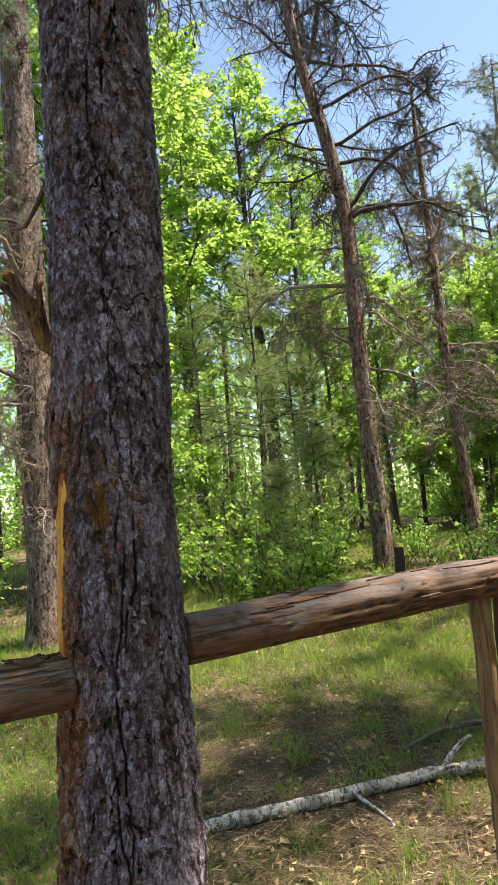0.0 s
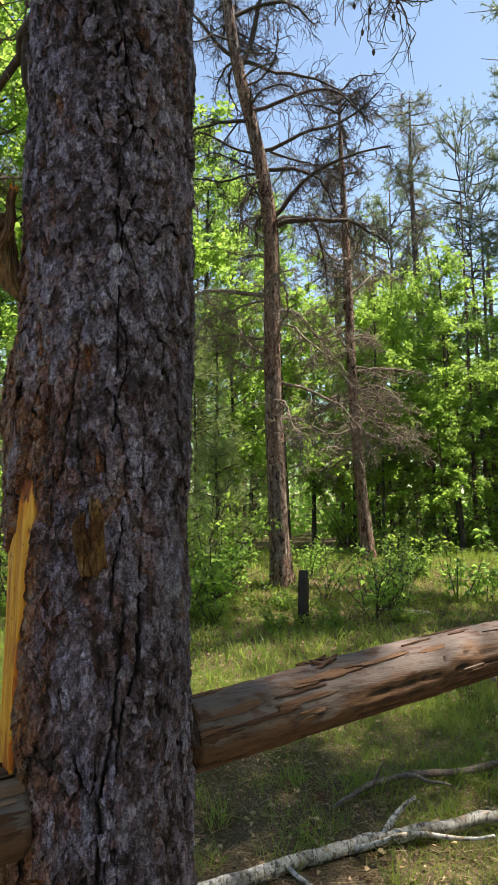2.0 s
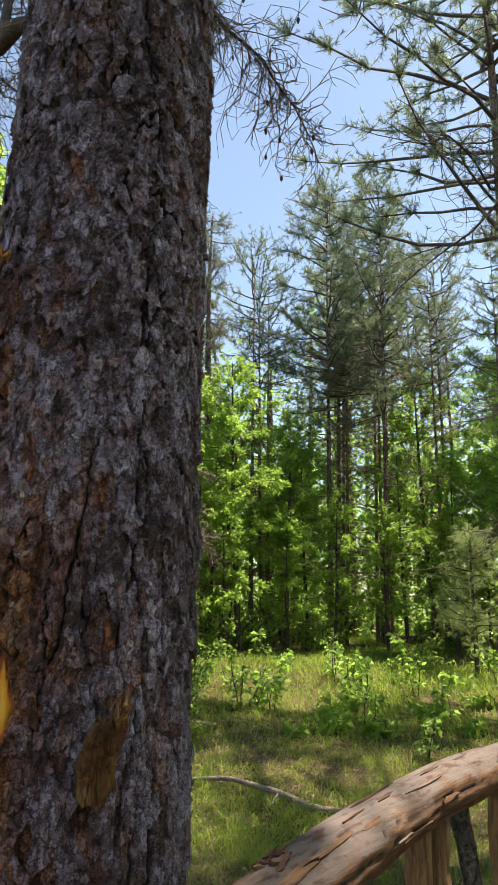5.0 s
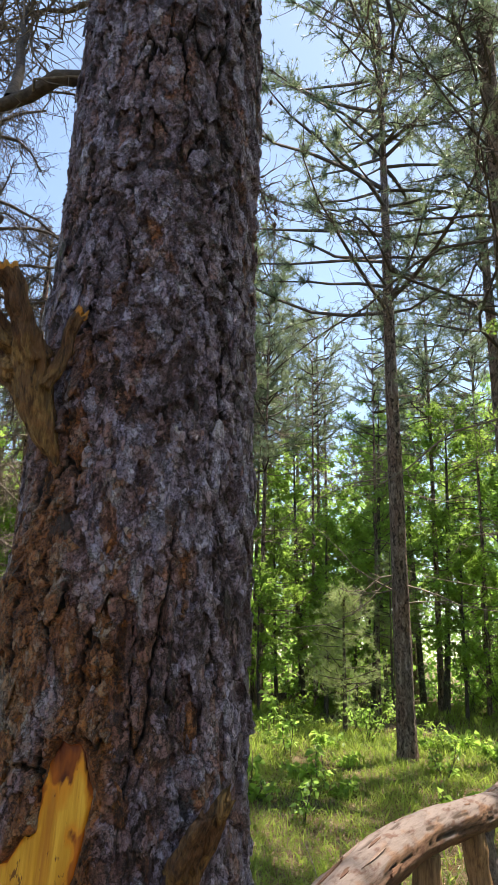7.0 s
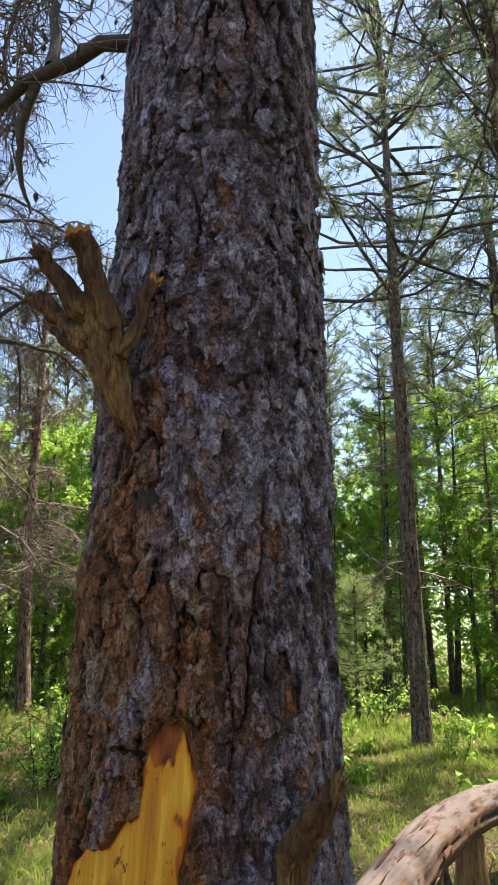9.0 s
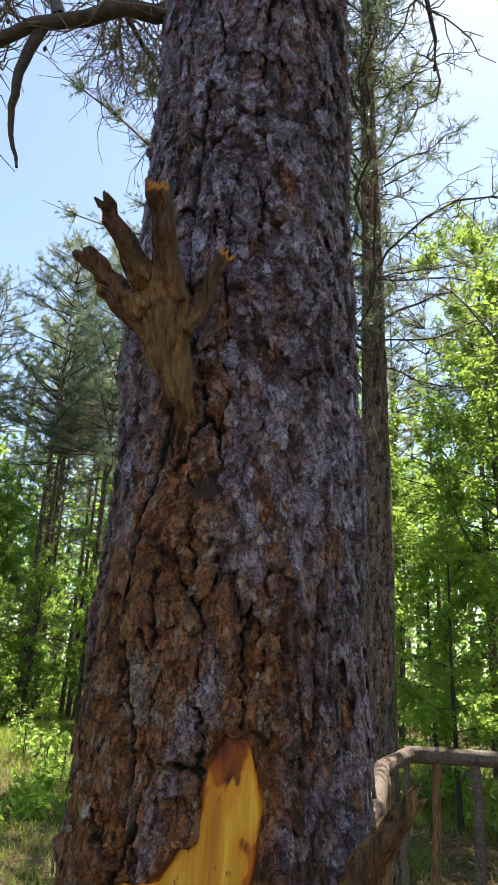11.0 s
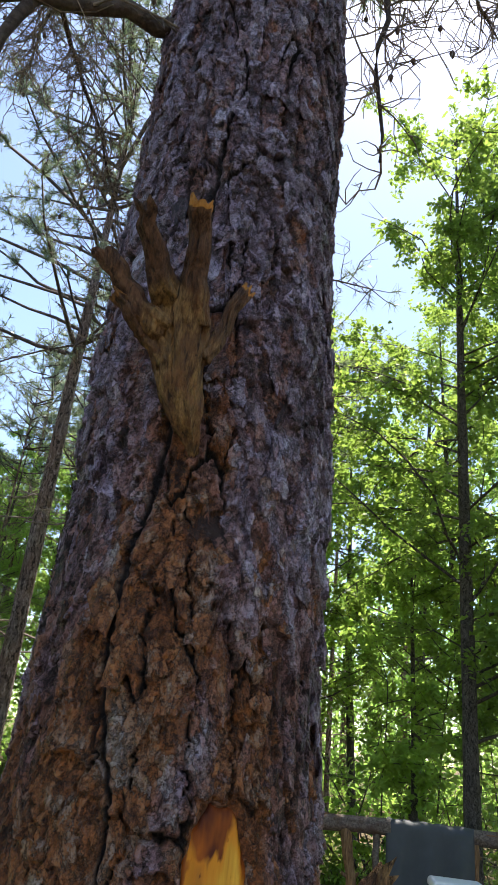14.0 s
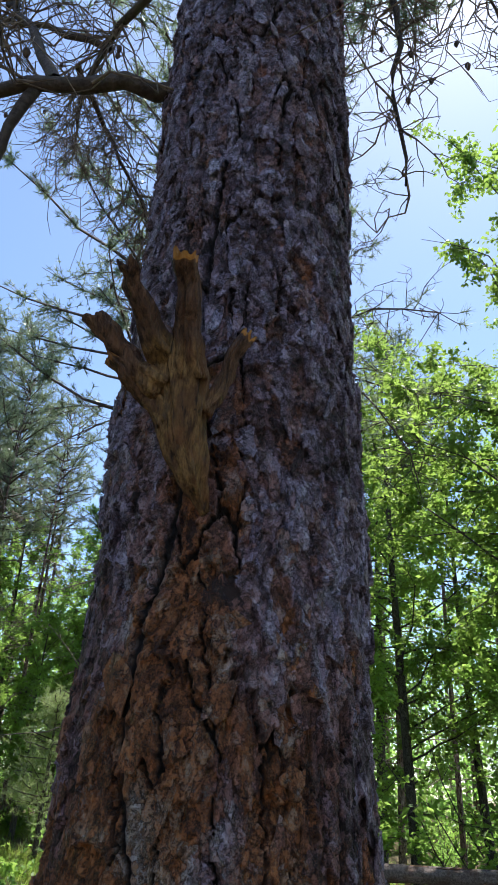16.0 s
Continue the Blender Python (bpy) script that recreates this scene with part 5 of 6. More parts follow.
dead_pine("pine_tree", (8.35, 19.4), [(0, 0, -0.1), (0.05, 0, 4.0), (-0.1, 0, 8), (-0.15, 0, 11.0), (-0.1, 0, 13.4)], [0.15, 0.135, 0.11, 0.07, 0.02],
          [(7.0 + 0.42 * i, 67 * i, 1.9 - 0.07 * i, 0.7, 0.026) for i in range(14)], "thin half-dead pine with sparse needles at its top", 23, 16, -0.1, 46, 4.0, 1.9, 18, 0.010, 20.0)
dead_pine("pine_tree", (-2.34, 7.99), [(0, 0, -0.1), (-0.02, 0, 2.0), (-0.05, 0.05, 5.0), (0.0, 0.0, 9.0), (0.1, 0, 12)], [0.235, 0.215, 0.195, 0.15, 0.06],
          [(2.7, 230, 1.6, 0.3, 0.03), (3.0, 200, 1.8, 0.3, 0.035), (3.8, 250, 1.7, 0.6, 0.05), (4.2, 220, 1.9, 0.7, 0.045), (2.2, 215, 1.2, 0.1, 0.02), (1.9, 240, 0.9, 0.0, 0.015), (2.0, 275, 1.3, 0.0, 0.016), (2.5, 290, 1.5, 0.1, 0.018), (3.3, 280, 1.6, 0.1, 0.02), (3.6, 300, 1.5, 0.2, 0.02), (4.4, 285, 1.8, 0.2, 0.022), (4.9, 260, 1.8, 0.2, 0.024), (1.6, 300, 0.9, -0.1, 0.014)],
          "tall pine with furrowed grey bark and dry lower branches", 24, 22, 0.45, 36, 2.0, 2.0, 16)


dead_pine("pine_tree", (5.95, 4.55), [(0, 0, -0.1), (0.03, 0, 3.0), (0.1, 0.05, 7.0), (0.12, 0.1, 10.0), (0.1, 0.1, 13.0)], [0.19, 0.17, 0.14, 0.10, 0.03],
          [(5.0, 175, 3.2, 0.02, 0.034), (5.5, 163, 3.5, 0.08, 0.036), (6.1, 186, 3.2, 0.12, 0.034), (4.4, 170, 2.6, -0.08, 0.028), (6.6, 150, 3.4, 0.1, 0.034), (7.2, 178, 3.3, 0.15, 0.034), (7.6, 205, 3.0, 0.15, 0.03), (5.8, 220, 2.8, 0.1, 0.03), (8.2, 165, 3.2, 0.2, 0.03), (8.8, 190, 2.9, 0.25, 0.03), (9.4, 150, 2.6, 0.3, 0.028), (6.9, 120, 2.8, 0.1, 0.03),
           # High limbs added for shade on the trunk and the near ground.
           (9.0, 170, 4.2, 0.15, 0.036), (9.6, 185, 4.4, 0.15, 0.036), (10.5, 198, 4.2, 0.2, 0.034), (11.1, 175, 4.0, 0.25, 0.03), (11.7, 200, 3.6, 0.3, 0.03), (10.6, 180, 4.6, 0.15, 0.03), (10.6, 240, 3.4, 0.2, 0.03), (10.9, 222, 3.6, 0.2, 0.03), (8.6, 25, 3.1, 0.1, 0.03), (9.8, 40, 3.1, 0.15, 0.03), (10.6, 15, 3.1, 0.2, 0.03), (8.8, 10, 3.1, 0.1, 0.03)],
          "pine with long sweeping dark limbs and open needle tufts", 26, 7, 0.12, 40, 5.2, 2.6, 27, 0.006)


def live_pine(name, height, r, seed, label, bare=0.4, spread=2.4, whorls=26, dense=8, tuft=11, size=0.12, width=0.016, dead=20):
    """A straight forest pine: bare trunk with dry snags below, needle crown above. Built at the origin."""
    rng = np.random.default_rng(seed)
    tree = thing(name, (0, 0, 0), label, "tree", "pines of the wood")
    trunk = Geo()
    lean = rng.normal(size=2) * 0.02
    q, rr = tree_trunk(trunk, [(0, 0, -0.15), (lean[0] * height * 0.4, lean[1] * height * 0.4, height * 0.4), (lean[0] * height * 0.6, lean[1] * height * 0.6, height)], [r, r * 0.85, r * 0.62, r * 0.32, r * 0.08], rng, 12, 0.3)
    part("trunk", trunk, M_PINE, tree)
    wood, snags, green = Geo(), Geo(), Geo()
    for i in range(whorls):
        z = height * (bare + (1 - bare) * (i + rng.random()) / whorls)
        t = (z / height - bare) / (1 - bare)
        L0 = spread * (0.55 + 0.9 * t) * (1 - t) ** 0.75 * 1.5 + 0.25
        for _ in range(rng.integers(2, 5)):
            a = rng.uniform(0, 2 * np.pi)
            L = L0 * rng.uniform(0.45, 1.3)
            c = np.array([np.interp(z, q[:, 2], q[:, k]) for k in range(3)])
            b = branch_points(c, (np.cos(a), np.sin(a), 0.1 + 0.5 * t), L, rng, 6, 0.3, -0.25)
            wood.tube(b, np.linspace(0.012 + 0.009 * L, 0.006, 7), 3)
            pts, ways = [], []
            for _ in range(int(dense * (0.5 + L))):
                k = rng.integers(3, 6)
                w = branch_points(b[k], unit(b[k + 1] - b[k]) * 0.8 + rng.normal(size=3) * 0.6, rng.uniform(0.15, 0.5), rng, 2, 0.3, -0.4)
                wood.tube(w[[0, 2]], [0.006, 0.003], 3)
                pts += [w[-1], w[1]]
                ways += [w[-1] - w[0]] * 2
            needle_tufts(green, pts, ways, rng, tuft, size, width)
    for _ in range(dead):
        z = height * rng.uniform(0.14, bare + 0.15)
        a = rng.uniform(0, 2 * np.pi)
        c = np.array([np.interp(z, q[:, 2], q[:, k]) for k in range(3)])
        b = branch_points(c, (np.cos(a), np.sin(a), rng.uniform(-0.3, 0.3)), rng.uniform(0.5, 2.2), rng, 6, 0.4, 0.2)
        snags.tube(b, np.linspace(0.016, 0.005, 7), 3)
        twig_fan(snags, b, 0.006, rng, 7, 0.6, 0.3, 3, None, 1)
    tagged(part("branchwork", wood, M_TWIG_DARK, tree), kind="stuff")
    tagged(part("dry_branchwork", snags, M_TWIG, tree, "dry bare lower branches"), kind="stuff")
    part("needle_foliage", green, M_NEEDLE, tree, "dark green needle clumps", smooth=False)
    return tree


def broadleaf(name, height, r, seed, label, crown=0.35, spread=2.2, limbs=22, leaves=150, size=0.10, mat=None, category="tree", group=""):
    """A leafy tree or tall sapling: forking limbs, twigs and sprays of leaves with gaps between. Built at the origin."""
    rng = np.random.default_rng(seed)
    tree = thing(name, (0, 0, 0), label, category, group)
    wood, green = Geo(), Geo()
    lean = rng.normal(size=2) * 0.05
    q, rr = tree_trunk(wood, [(0, 0, -0.1), (lean[0] * height * 0.5, lean[1] * height * 0.5, height * 0.5), (lean[0] * height * 0.7 + rng.normal() * 0.1, lean[1] * height * 0.7, height * 0.97)], [r, r * 0.8, r * 0.5, r * 0.12], rng, 9, 0.25)
    base, way = [], []
    for i in range(limbs):
        t = (i + rng.random()) / limbs
        z = height * (crown + (0.97 - crown) * t)
        a = rng.uniform(0, 2 * np.pi)
        L = spread * (0.35 + 1.3 * t * (1 - t) * 2) * rng.uniform(0.55, 1.1) * (1.1 - 0.6 * t)
        c = np.array([np.interp(z, q[:, 2], q[:, k]) for k in range(3)])
        b = branch_points(c, (np.cos(a), np.sin(a), 0.35 + 0.5 * t), L, rng, 6, 0.45, 0.15)
        wood.tube(b, np.linspace(max(r * 0.28 * (1 - 0.6 * t), 0.006), 0.003, 7), 3)
        for _ in range(max(int(5 * L), 4)):
            k = rng.integers(1, 6)
            w = branch_points(b[k], unit(b[k + 1] - b[k]) * 0.7 + rng.normal(size=3) * 0.6, rng.uniform(0.25, 0.6) * min(1, 0.5 + L / 2), rng, 4, 0.4, 0.1)
            wood.tube(w[[0, 2, 4]], [0.006, 0.004, 0.002], 3)
            n = max(int(leaves / max(5 * L, 4) * L / spread * 1.6), 5)
            s = rng.uniform(0.25, 1.0, n)
            p = np.stack([np.interp(s * 4, np.arange(5), w[:, c2]) for c2 in range(3)], -1) + rng.normal(size=(n, 3)) * 0.05
            base.append(p)
            d = rng.normal(size=(n, 3)) * [1, 1, 0.45]
            way.append(d)
    green.leaves(np.vstack(base), np.vstack(way), size * rng.uniform(0.6, 1.15, sum(map(len, base))), rng, 0.62, 0.22, 0.22)
    part("stem" if category == "shrub" else "trunk", wood, M_OAKBARK, tree)
    part("foliage", green, mat or M_LEAF, tree, smooth=False)
    return tree


def shrub(seed, height, spread, stems, leaves, size, label, mat=None):
    """A bush of several thin stems with sprays of leaves. Built at the origin."""
    rng = np.random.default_rng(seed)
    tree = thing("shrub", (0, 0, 0), label, "shrub", "undergrowth")
    wood, green = Geo(), Geo()
    base, way = [], []
    for _ in range(stems):
        a = rng.uniform(0, 2 * np.pi)
        b = branch_points((rng.normal() * 0.05, rng.normal() * 0.05, -0.05), (np.cos(a) * 0.5 * spread, np.sin(a) * 0.5 * spread, 1.0), height * rng.uniform(0.5, 1.05), rng, 6, 0.35, 0.25)
        wood.tube(b, np.linspace(0.011, 0.003, 7), 3)
        for _ in range(7):
            k = rng.integers(2, 6)
            w = branch_points(b[k], rng.normal(size=3) + [0, 0, 0.3], rng.uniform(0.12, 0.42) * height * 0.5, rng, 3, 0.4, 0.15)
            wood.tube(w[[0, 3]], [0.004, 0.0015], 3)
            n = max(leaves // (stems * 7), 3)
            s = rng.uniform(0.15, 1.0, n)
            base.append(np.stack([np.interp(s * 3, np.arange(4), w[:, c]) for c in range(3)], -1) + rng.normal(size=(n, 3)) * 0.03)
            way.append(rng.normal(size=(n, 3)) * [1, 1, 0.4])
    green.leaves(np.vstack(base), np.vstack(way), size * rng.uniform(0.6, 1.2, sum(map(len, base))), rng, 0.6, 0.2, 0.3)
    part("stem", wood, M_OAKBARK, tree)
    part("foliage", green, mat or M_LEAF, tree, smooth=False)
    return tree


def plant(models, spots):
    """Sets the first copy of each model at its first spot, and copies it to the rest. spots: model, x, y, turn, size."""
    used = set()
    for m, x, y, turn, size in spots:
        place = pose(*on_ground(x, y), 0, 0, turn) @ Matrix.Diagonal((size, size, size, 1))
        if m in used:
            ob = copy_thing(models[m], pose(*on_ground(x, y), 0, 0, turn))
            ob.scale = (size, size, size)
        else:
            models[m].matrix_world = place
            used.add(m)


pines = {
    "a": live_pine("pine_tree", 15.5, 0.142, 31, "tall straight pine with dry snags and dark needles", 0.44, 3.4, 26, 9),
    "b": live_pine("pine_tree", 17.0, 0.18, 32, "tall straight pine with dry snags and dark needles", 0.5, 2.6, 22, 7),
    "c": live_pine("pine_tree", 12.0, 0.072, 33, "slim pine with dry snags and thin grey-green needles", 0.50, 1.45, 22, 10, 12, 0.12, 0.013, 46),
    "e": live_pine("pine_tree", 11.0, 0.062, 35, "thin pole of a half-dead pine with a sparse crown", 0.60, 1.0, 15, 4, 8, 0.13, 0.016, 36),
    "f": live_pine("pine_tree", 10.0, 0.055, 36, "thin leaning pole of a half-dead pine", 0.66, 0.9, 12, 4, 8, 0.13, 0.016, 32),
    "d": live_pine("pine_tree", 15.0, 0.16, 34, "far straight pine with open grey-green crown", 0.42, 2.6, 20, 6, 9, 0.20, 0.030, 14),
}
plant(pines, [
    ("a", 8.75, 8.37, 0, 1.1), ("b", 10.9, 7.4, 70, 0.92), ("c", 11.3, 14.9, 10, 1.0), ("c", 10.3, 15.9, 120, 1.1), ("d", 14.6, 20.5, 200, 1.0),
    ("c", 12.6, 16.3, 90, 1.2), ("c", 11.8, 17.6, 30, 1.15), ("d", 21.2, 24.4, 150, 1.1), ("d", 17.5, 25.0, 250, 1.05), ("c", 15.5, 12.4, 60, 1.2),
    ("d", 20.5, 10.6, 300, 1.0), ("d", 19.5, 16.5, 220, 1.0), ("d", 22.0, 15.0, 20, 1.0), ("c", 16.5, 6.0, 0, 1.2), ("d", 9.5, 24.5, 130, 0.9),
    ("c", -1.2, 17.5, 40, 1.1), ("d", -5.5, 15.0, 60, 0.9), ("d", 3.4, 23.0, 270, 0.85), ("d", 0.8, 20.0, 190, 0.85),
    ("e", 9.0, 17.2, 0, 1.0), ("f", 8.3, 16.6, 40, 1.1), ("e", 10.0, 18.6, 80, 1.1), ("f", 11.0, 16.2, 120, 1.0), ("e", 12.2, 18.0, 160, 1.1), ("f", 13.1, 17.2, 200, 1.2), ("e", 13.9, 18.4, 240, 1.15), ("f", 12.9, 14.4, 280, 1.1), ("e", 14.6, 15.8, 320, 1.1), ("e", 15.8, 16.6, 10, 1.2), ("f", 14.9, 13.4, 50, 1.15), ("e", 13.2, 12.6, 90, 1.0), ("f", 15.8, 11.2, 130, 1.1),
    ("e", 17.6, 10.2, 170, 1.1), ("f", 16.9, 8.9, 210, 1.1), ("e", 16.2, 4.6, 250, 1.1), ("f", 14.2, 6.8, 290, 1.1), ("e", 6.6, 20.6, 330, 1.1), ("f", 5.6, 18.8, 20, 1.0), ("e", 4.2, 20.4, 60, 1.05), ("f", 2.6, 17.4, 100, 0.95), ("e", 1.6, 18.6, 140, 1.0), ("f", 0.4, 15.4, 180, 0.9), ("e", -0.4, 16.4, 220, 0.9), ("f", -1.4, 13.2, 260, 0.85), ("e", -3.0, 14.4, 300, 0.95),
    # Unseen pines behind the camera, added to close the wood and give shade.
    ("a", 3.2, -3.5, 45, 0.95), ("d", 7.4, -1.9, 140, 0.95), ("d", -6.0, -4.0, 0, 1.0),
])
trees = {
    "oak": broadleaf("oak_tree", 8.2, 0.085, 41, "young oak in full bright green leaf", 0.32, 2.6, 34, 430, 0.100),
    "oak2": broadleaf("oak_tree", 10.0, 0.10, 42, "tall oak in full green leaf", 0.20, 3.7, 42, 640, 0.080, M_LEAF_MID),
    "dusky": broadleaf("oak_tree", 10.5, 0.085, 44, "tall oak in full dark green leaf", 0.16, 4.0, 52, 700, 0.084, M_LEAF_DARK),
    "maple": broadleaf("young_maple", 5.2, 0.05, 43, "slender young tree in bright green leaf", 0.20, 1.8, 28, 270, 0.108),
}
plant(trees, [
    ("dusky", 7.2, 1.5, 0, 1.12), ("dusky", 10.5, 4.2, 50, 1.0), ("dusky", 11.5, 1.4, 100, 1.0), ("oak", 13.5, 5.6, 200, 1.2), ("oak2", 14.5, 2.6, 300, 1.15), ("oak", 9.4, -0.6, 30, 1.0),
    ("oak", -0.9, 14.6, 60, 1.45), ("oak", -2.6, 11.8, 120, 1.4), ("oak", -3.4, 12.2, 200, 1.2), ("oak2", 1.4, 16.5, 20, 1.0), ("maple", -1.2, 10.4, 10, 0.9),
    ("oak", 9.6, 20.3, 140, 0.72), ("oak", 11.6, 21.5, 10, 0.75), ("maple", 8.0, 18.4, 250, 1.1), ("maple", 13.0, 19.2, 30, 1.2), ("oak", 15.8, 18.0, 90, 0.8),
    ("oak2", 6.0, 19.5, 160, 0.62), ("maple", 5.4, 17.4, 310, 1.0), ("oak", 16.5, 15.0, 260, 0.8), ("maple", 14.0, 14.0, 130, 1.0), ("oak", 18.5, 13.5, 10, 0.85),
    ("maple", 16.2, 10.0, 80, 1.0), ("oak", 16.0, 8.6, 180, 0.9), ("oak2", 3.0, 19.0, 45, 0.65), ("maple", -4.6, 9.0, 0, 1.0), ("oak2", -6.5, 11.0, 0, 0.9), ("oak2", 17.5, 0.5, 0, 1.0),
    ("oak", 0.9, 15.6, 10, 1.4), ("maple", 1.9, 14.2, 40, 1.1), ("maple", 3.2, 15.2, 120, 1.2), ("maple", 4.4, 17.6, 220, 1.25), ("oak", -2.2, 16.0, 100, 1.1), ("maple", 6.6, 17.8, 60, 1.25), ("oak", 7.6, 21.8, 20, 0.8),
    ("maple", 10.8, 19.2, 200, 1.2), ("oak", 13.4, 22.6, 120, 0.85), ("maple", 14.2, 10.8, 150, 0.9), ("maple", 10.4, 5.6, 10, 0.85), ("oak", 12.2, 3.4, 280, 1.0), ("maple", 8.4, 4.6, 100, 0.75), ("dusky", 8.9, 0.6, 210, 1.1), ("maple", 9.4, 2.2, 330, 1.05), ("dusky", 6.2, -1.6, 80, 0.95),
    ("oak", 7.0, 14.8, 10, 0.84), ("oak", 5.5, 16.0, 100, 0.78), ("oak", 8.7, 15.6, 220, 0.74),
    ("oak2", 13.5, 13.0, 40, 0.85), ("oak", 15.4, 12.2, 140, 1.05), ("oak2", 17.2, 14.2, 240, 1.0), ("oak", 14.6, 16.6, 320, 1.05), ("oak2", 18.6, 11.2, 80, 1.0), ("oak", 16.6, 9.4, 0, 1.1), ("oak2", 20.5, 13.0, 170, 1.1), ("oak", 18.0, 17.0, 210, 1.2),
    ("oak", 6.6, 17.2, 70, 0.86), ("oak", 8.3, 18.3, 190, 0.84), ("oak", 10.6, 17.4, 300, 0.70), ("oak", 12.6, 15.6, 20, 0.66), ("maple", 12.0, 13.2, 140, 0.95),
    ("maple", 6.2, 14.0, 20, 0.66), ("maple", 7.9, 14.2, 110, 0.62), ("maple", 9.3, 14.4, 240, 0.70), ("maple", 5.2, 14.9, 300, 0.68), ("maple", 10.4, 13.8, 60, 0.66), ("maple", 11.4, 12.6, 170, 0.62),
    # Unseen trees behind the camera, added to cut skylight on the trunk's front.
    ("oak2", 1.0, -4.2, 20, 1.0), ("oak", -2.0, -3.6, 60, 1.1), ("oak2", 3.6, -3.0, 140, 0.9), ("oak", 5.4, -4.6, 200, 1.1), ("maple", 0.4, -6.0, 0, 1.3),
])
bushes = {
    "s1": shrub(51, 1.3, 1.0, 9, 760, 0.064, "leafy green bush of oak and hazel shoots", M_LEAF_MID),
    "s2": shrub(52, 1.0, 1.2, 10, 560, 0.085, "low spreading green bush", M_LEAF_DARK),
    "s3": shrub(53, 0.7, 0.9, 5, 150, 0.085, "small seedling with bright green leaves", M_LEAF_MID),
    "s5": shrub(55, 1.15, 0.75, 7, 230, 0.075, "airy sapling bush with light green leaves", M_LEAF_MID),
    "s6": shrub(56, 0.42, 1.6, 7, 130, 0.13, "low fern-like plant with broad light green leaves"),
    "s7": shrub(57, 0.95, 0.30, 2, 56, 0.12, "thin oak sapling with a few green leaves", M_LEAF_MID),
    "s4": shrub(54, 1.9, 0.8, 9, 900, 0.068, "tall leafy bush at the wood's edge"),
}
rng = np.random.default_rng(60)
spots = [
    ("s4", 0.55, 10.6, 0, 1.2), ("s4", -0.55, 9.7, 90, 1.2), ("s1", 0.95, 10.1, 40, 1.3), ("s1", 0.9, 9.7, 170, 1.3), ("s2", 1.75, 9.7, 20, 0.55), ("s2", 0.35, 9.2, 200, 1.1), ("s4", -1.5, 9.4, 210, 1.1), ("s4", 1.0, 10.9, 250, 1.1), ("s4", 0.0, 10.4, 130, 1.2), ("s1", -0.1, 9.5, 300, 1.2), ("s2", 0.75, 9.0, 110, 0.8), ("s4", -0.9, 10.9, 20, 1.25),
    ("s1", 2.7, 11.7, 10, 0.9), ("s3", 3.1, 9.6, 0, 1.3), ("s1", 4.9, 14.0, 60, 1.0), ("s2", 5.6, 13.6, 0, 1.2), ("s2", 4.5, 11.6, 80, 1.0), ("s3", 4.4, 9.9, 50, 1.3), 
    ("s3", 6.9, 11.0, 20, 1.3), ("s3", 6.2, 9.5, 200, 1.0), ("s7", 5.0, 7.9, 0, 1.0), ("s7", 5.0, 6.8, 100, 0.85), ("s7", 4.6, 9.4, 50, 0.9), ("s7", 6.4, 8.0, 200, 0.9), ("s7", 7.4, 9.6, 150, 1.0), ("s6", 5.2, 8.8, 0, 0.8), ("s6", 4.2, 8.2, 0, 0.6), ("s6", 6.2, 7.4, 40, 0.8), ("s2", 7.6, 10.4, 0, 0.5), ("s3", 8.2, 7.4, 120, 1.0), ("s2", 10.0, 9.2, 70, 0.8), ("s2", 9.2, 11.5, 0, 1.0), ("s1", 8.0, 15.4, 30, 1.1), ("s2", 7.2, 15.0, 90, 1.1), ("s1", 9.4, 15.2, 260, 1.0),
    ("s4", 6.4, 15.6, 20, 1.0), ("s4", 5.0, 16.0, 80, 1.1), ("s4", 10.6, 18.0, 0, 1.1), ("s4", -3.6, 8.8, 40, 1.0), ("s1", -3.3, 7.4, 0, 1.0), ("s2", 9.2, 5.2, 0, 1.1), ("s2", 8.2, 3.8, 50, 1.0), ("s1", 8.6, 2.4, 0, 1.1), ("s2", 9.6, 3.2, 140, 1.2), ("s1", 11.0, 5.6, 0, 1.2),
    ("s3", 2.2, 3.9, 0, 0.9), ("s4", 9.4, 1.2, 230, 1.5), ("s4", 9.8, 2.8, 70, 1.8), ("s4", 10.5, 1.9, 170, 2.0), ("s4", 7.9, -0.2, 260, 1.7), ("s4", 8.8, -1.0, 350, 1.8), ("s5", 7.0, 2.3, 10, 1.1), ("s2", 1.75, 8.7, 0, 0.5), ("s2", 1.4, 8.4, 100, 0.55), ("s5", 2.75, 8.9, 0, 1.0), ("s5", 3.1, 9.3, 120, 1.05), ("s5", 3.5, 9.7, 240, 1.0), ("s5", 2.5, 10.2, 60, 0.9), ("s5", 3.9, 11.0, 80, 1.0), ("s2", 2.95, 8.6, 30, 0.5), ("s2", 2.1, 8.5, 230, 0.45), ("s5", 3.05, 9.0, 310, 0.9), ("s5", 9.6, 9.9, 20, 1.0), ("s5", 10.9, 10.2, 120, 1.0), ("s5", 7.1, 15.2, 10, 1.2), ("s5", 8.6, 14.6, 60, 1.1), ("s2", 9.9, 8.4, 60, 0.7), ("s3", 10.3, 10.9, 0, 1.3),
]
for i in range(24):
    x = rng.uniform(4.2, 11.5)
    y = rng.uniform(5.4, 11.0) if i % 2 else rng.uniform(10.0, 14.0)
    spots.append((("s7", "s6", "s3", "s6")[i % 4], x, y, rng.uniform(0, 360), rng.uniform(0.7, 1.2)))
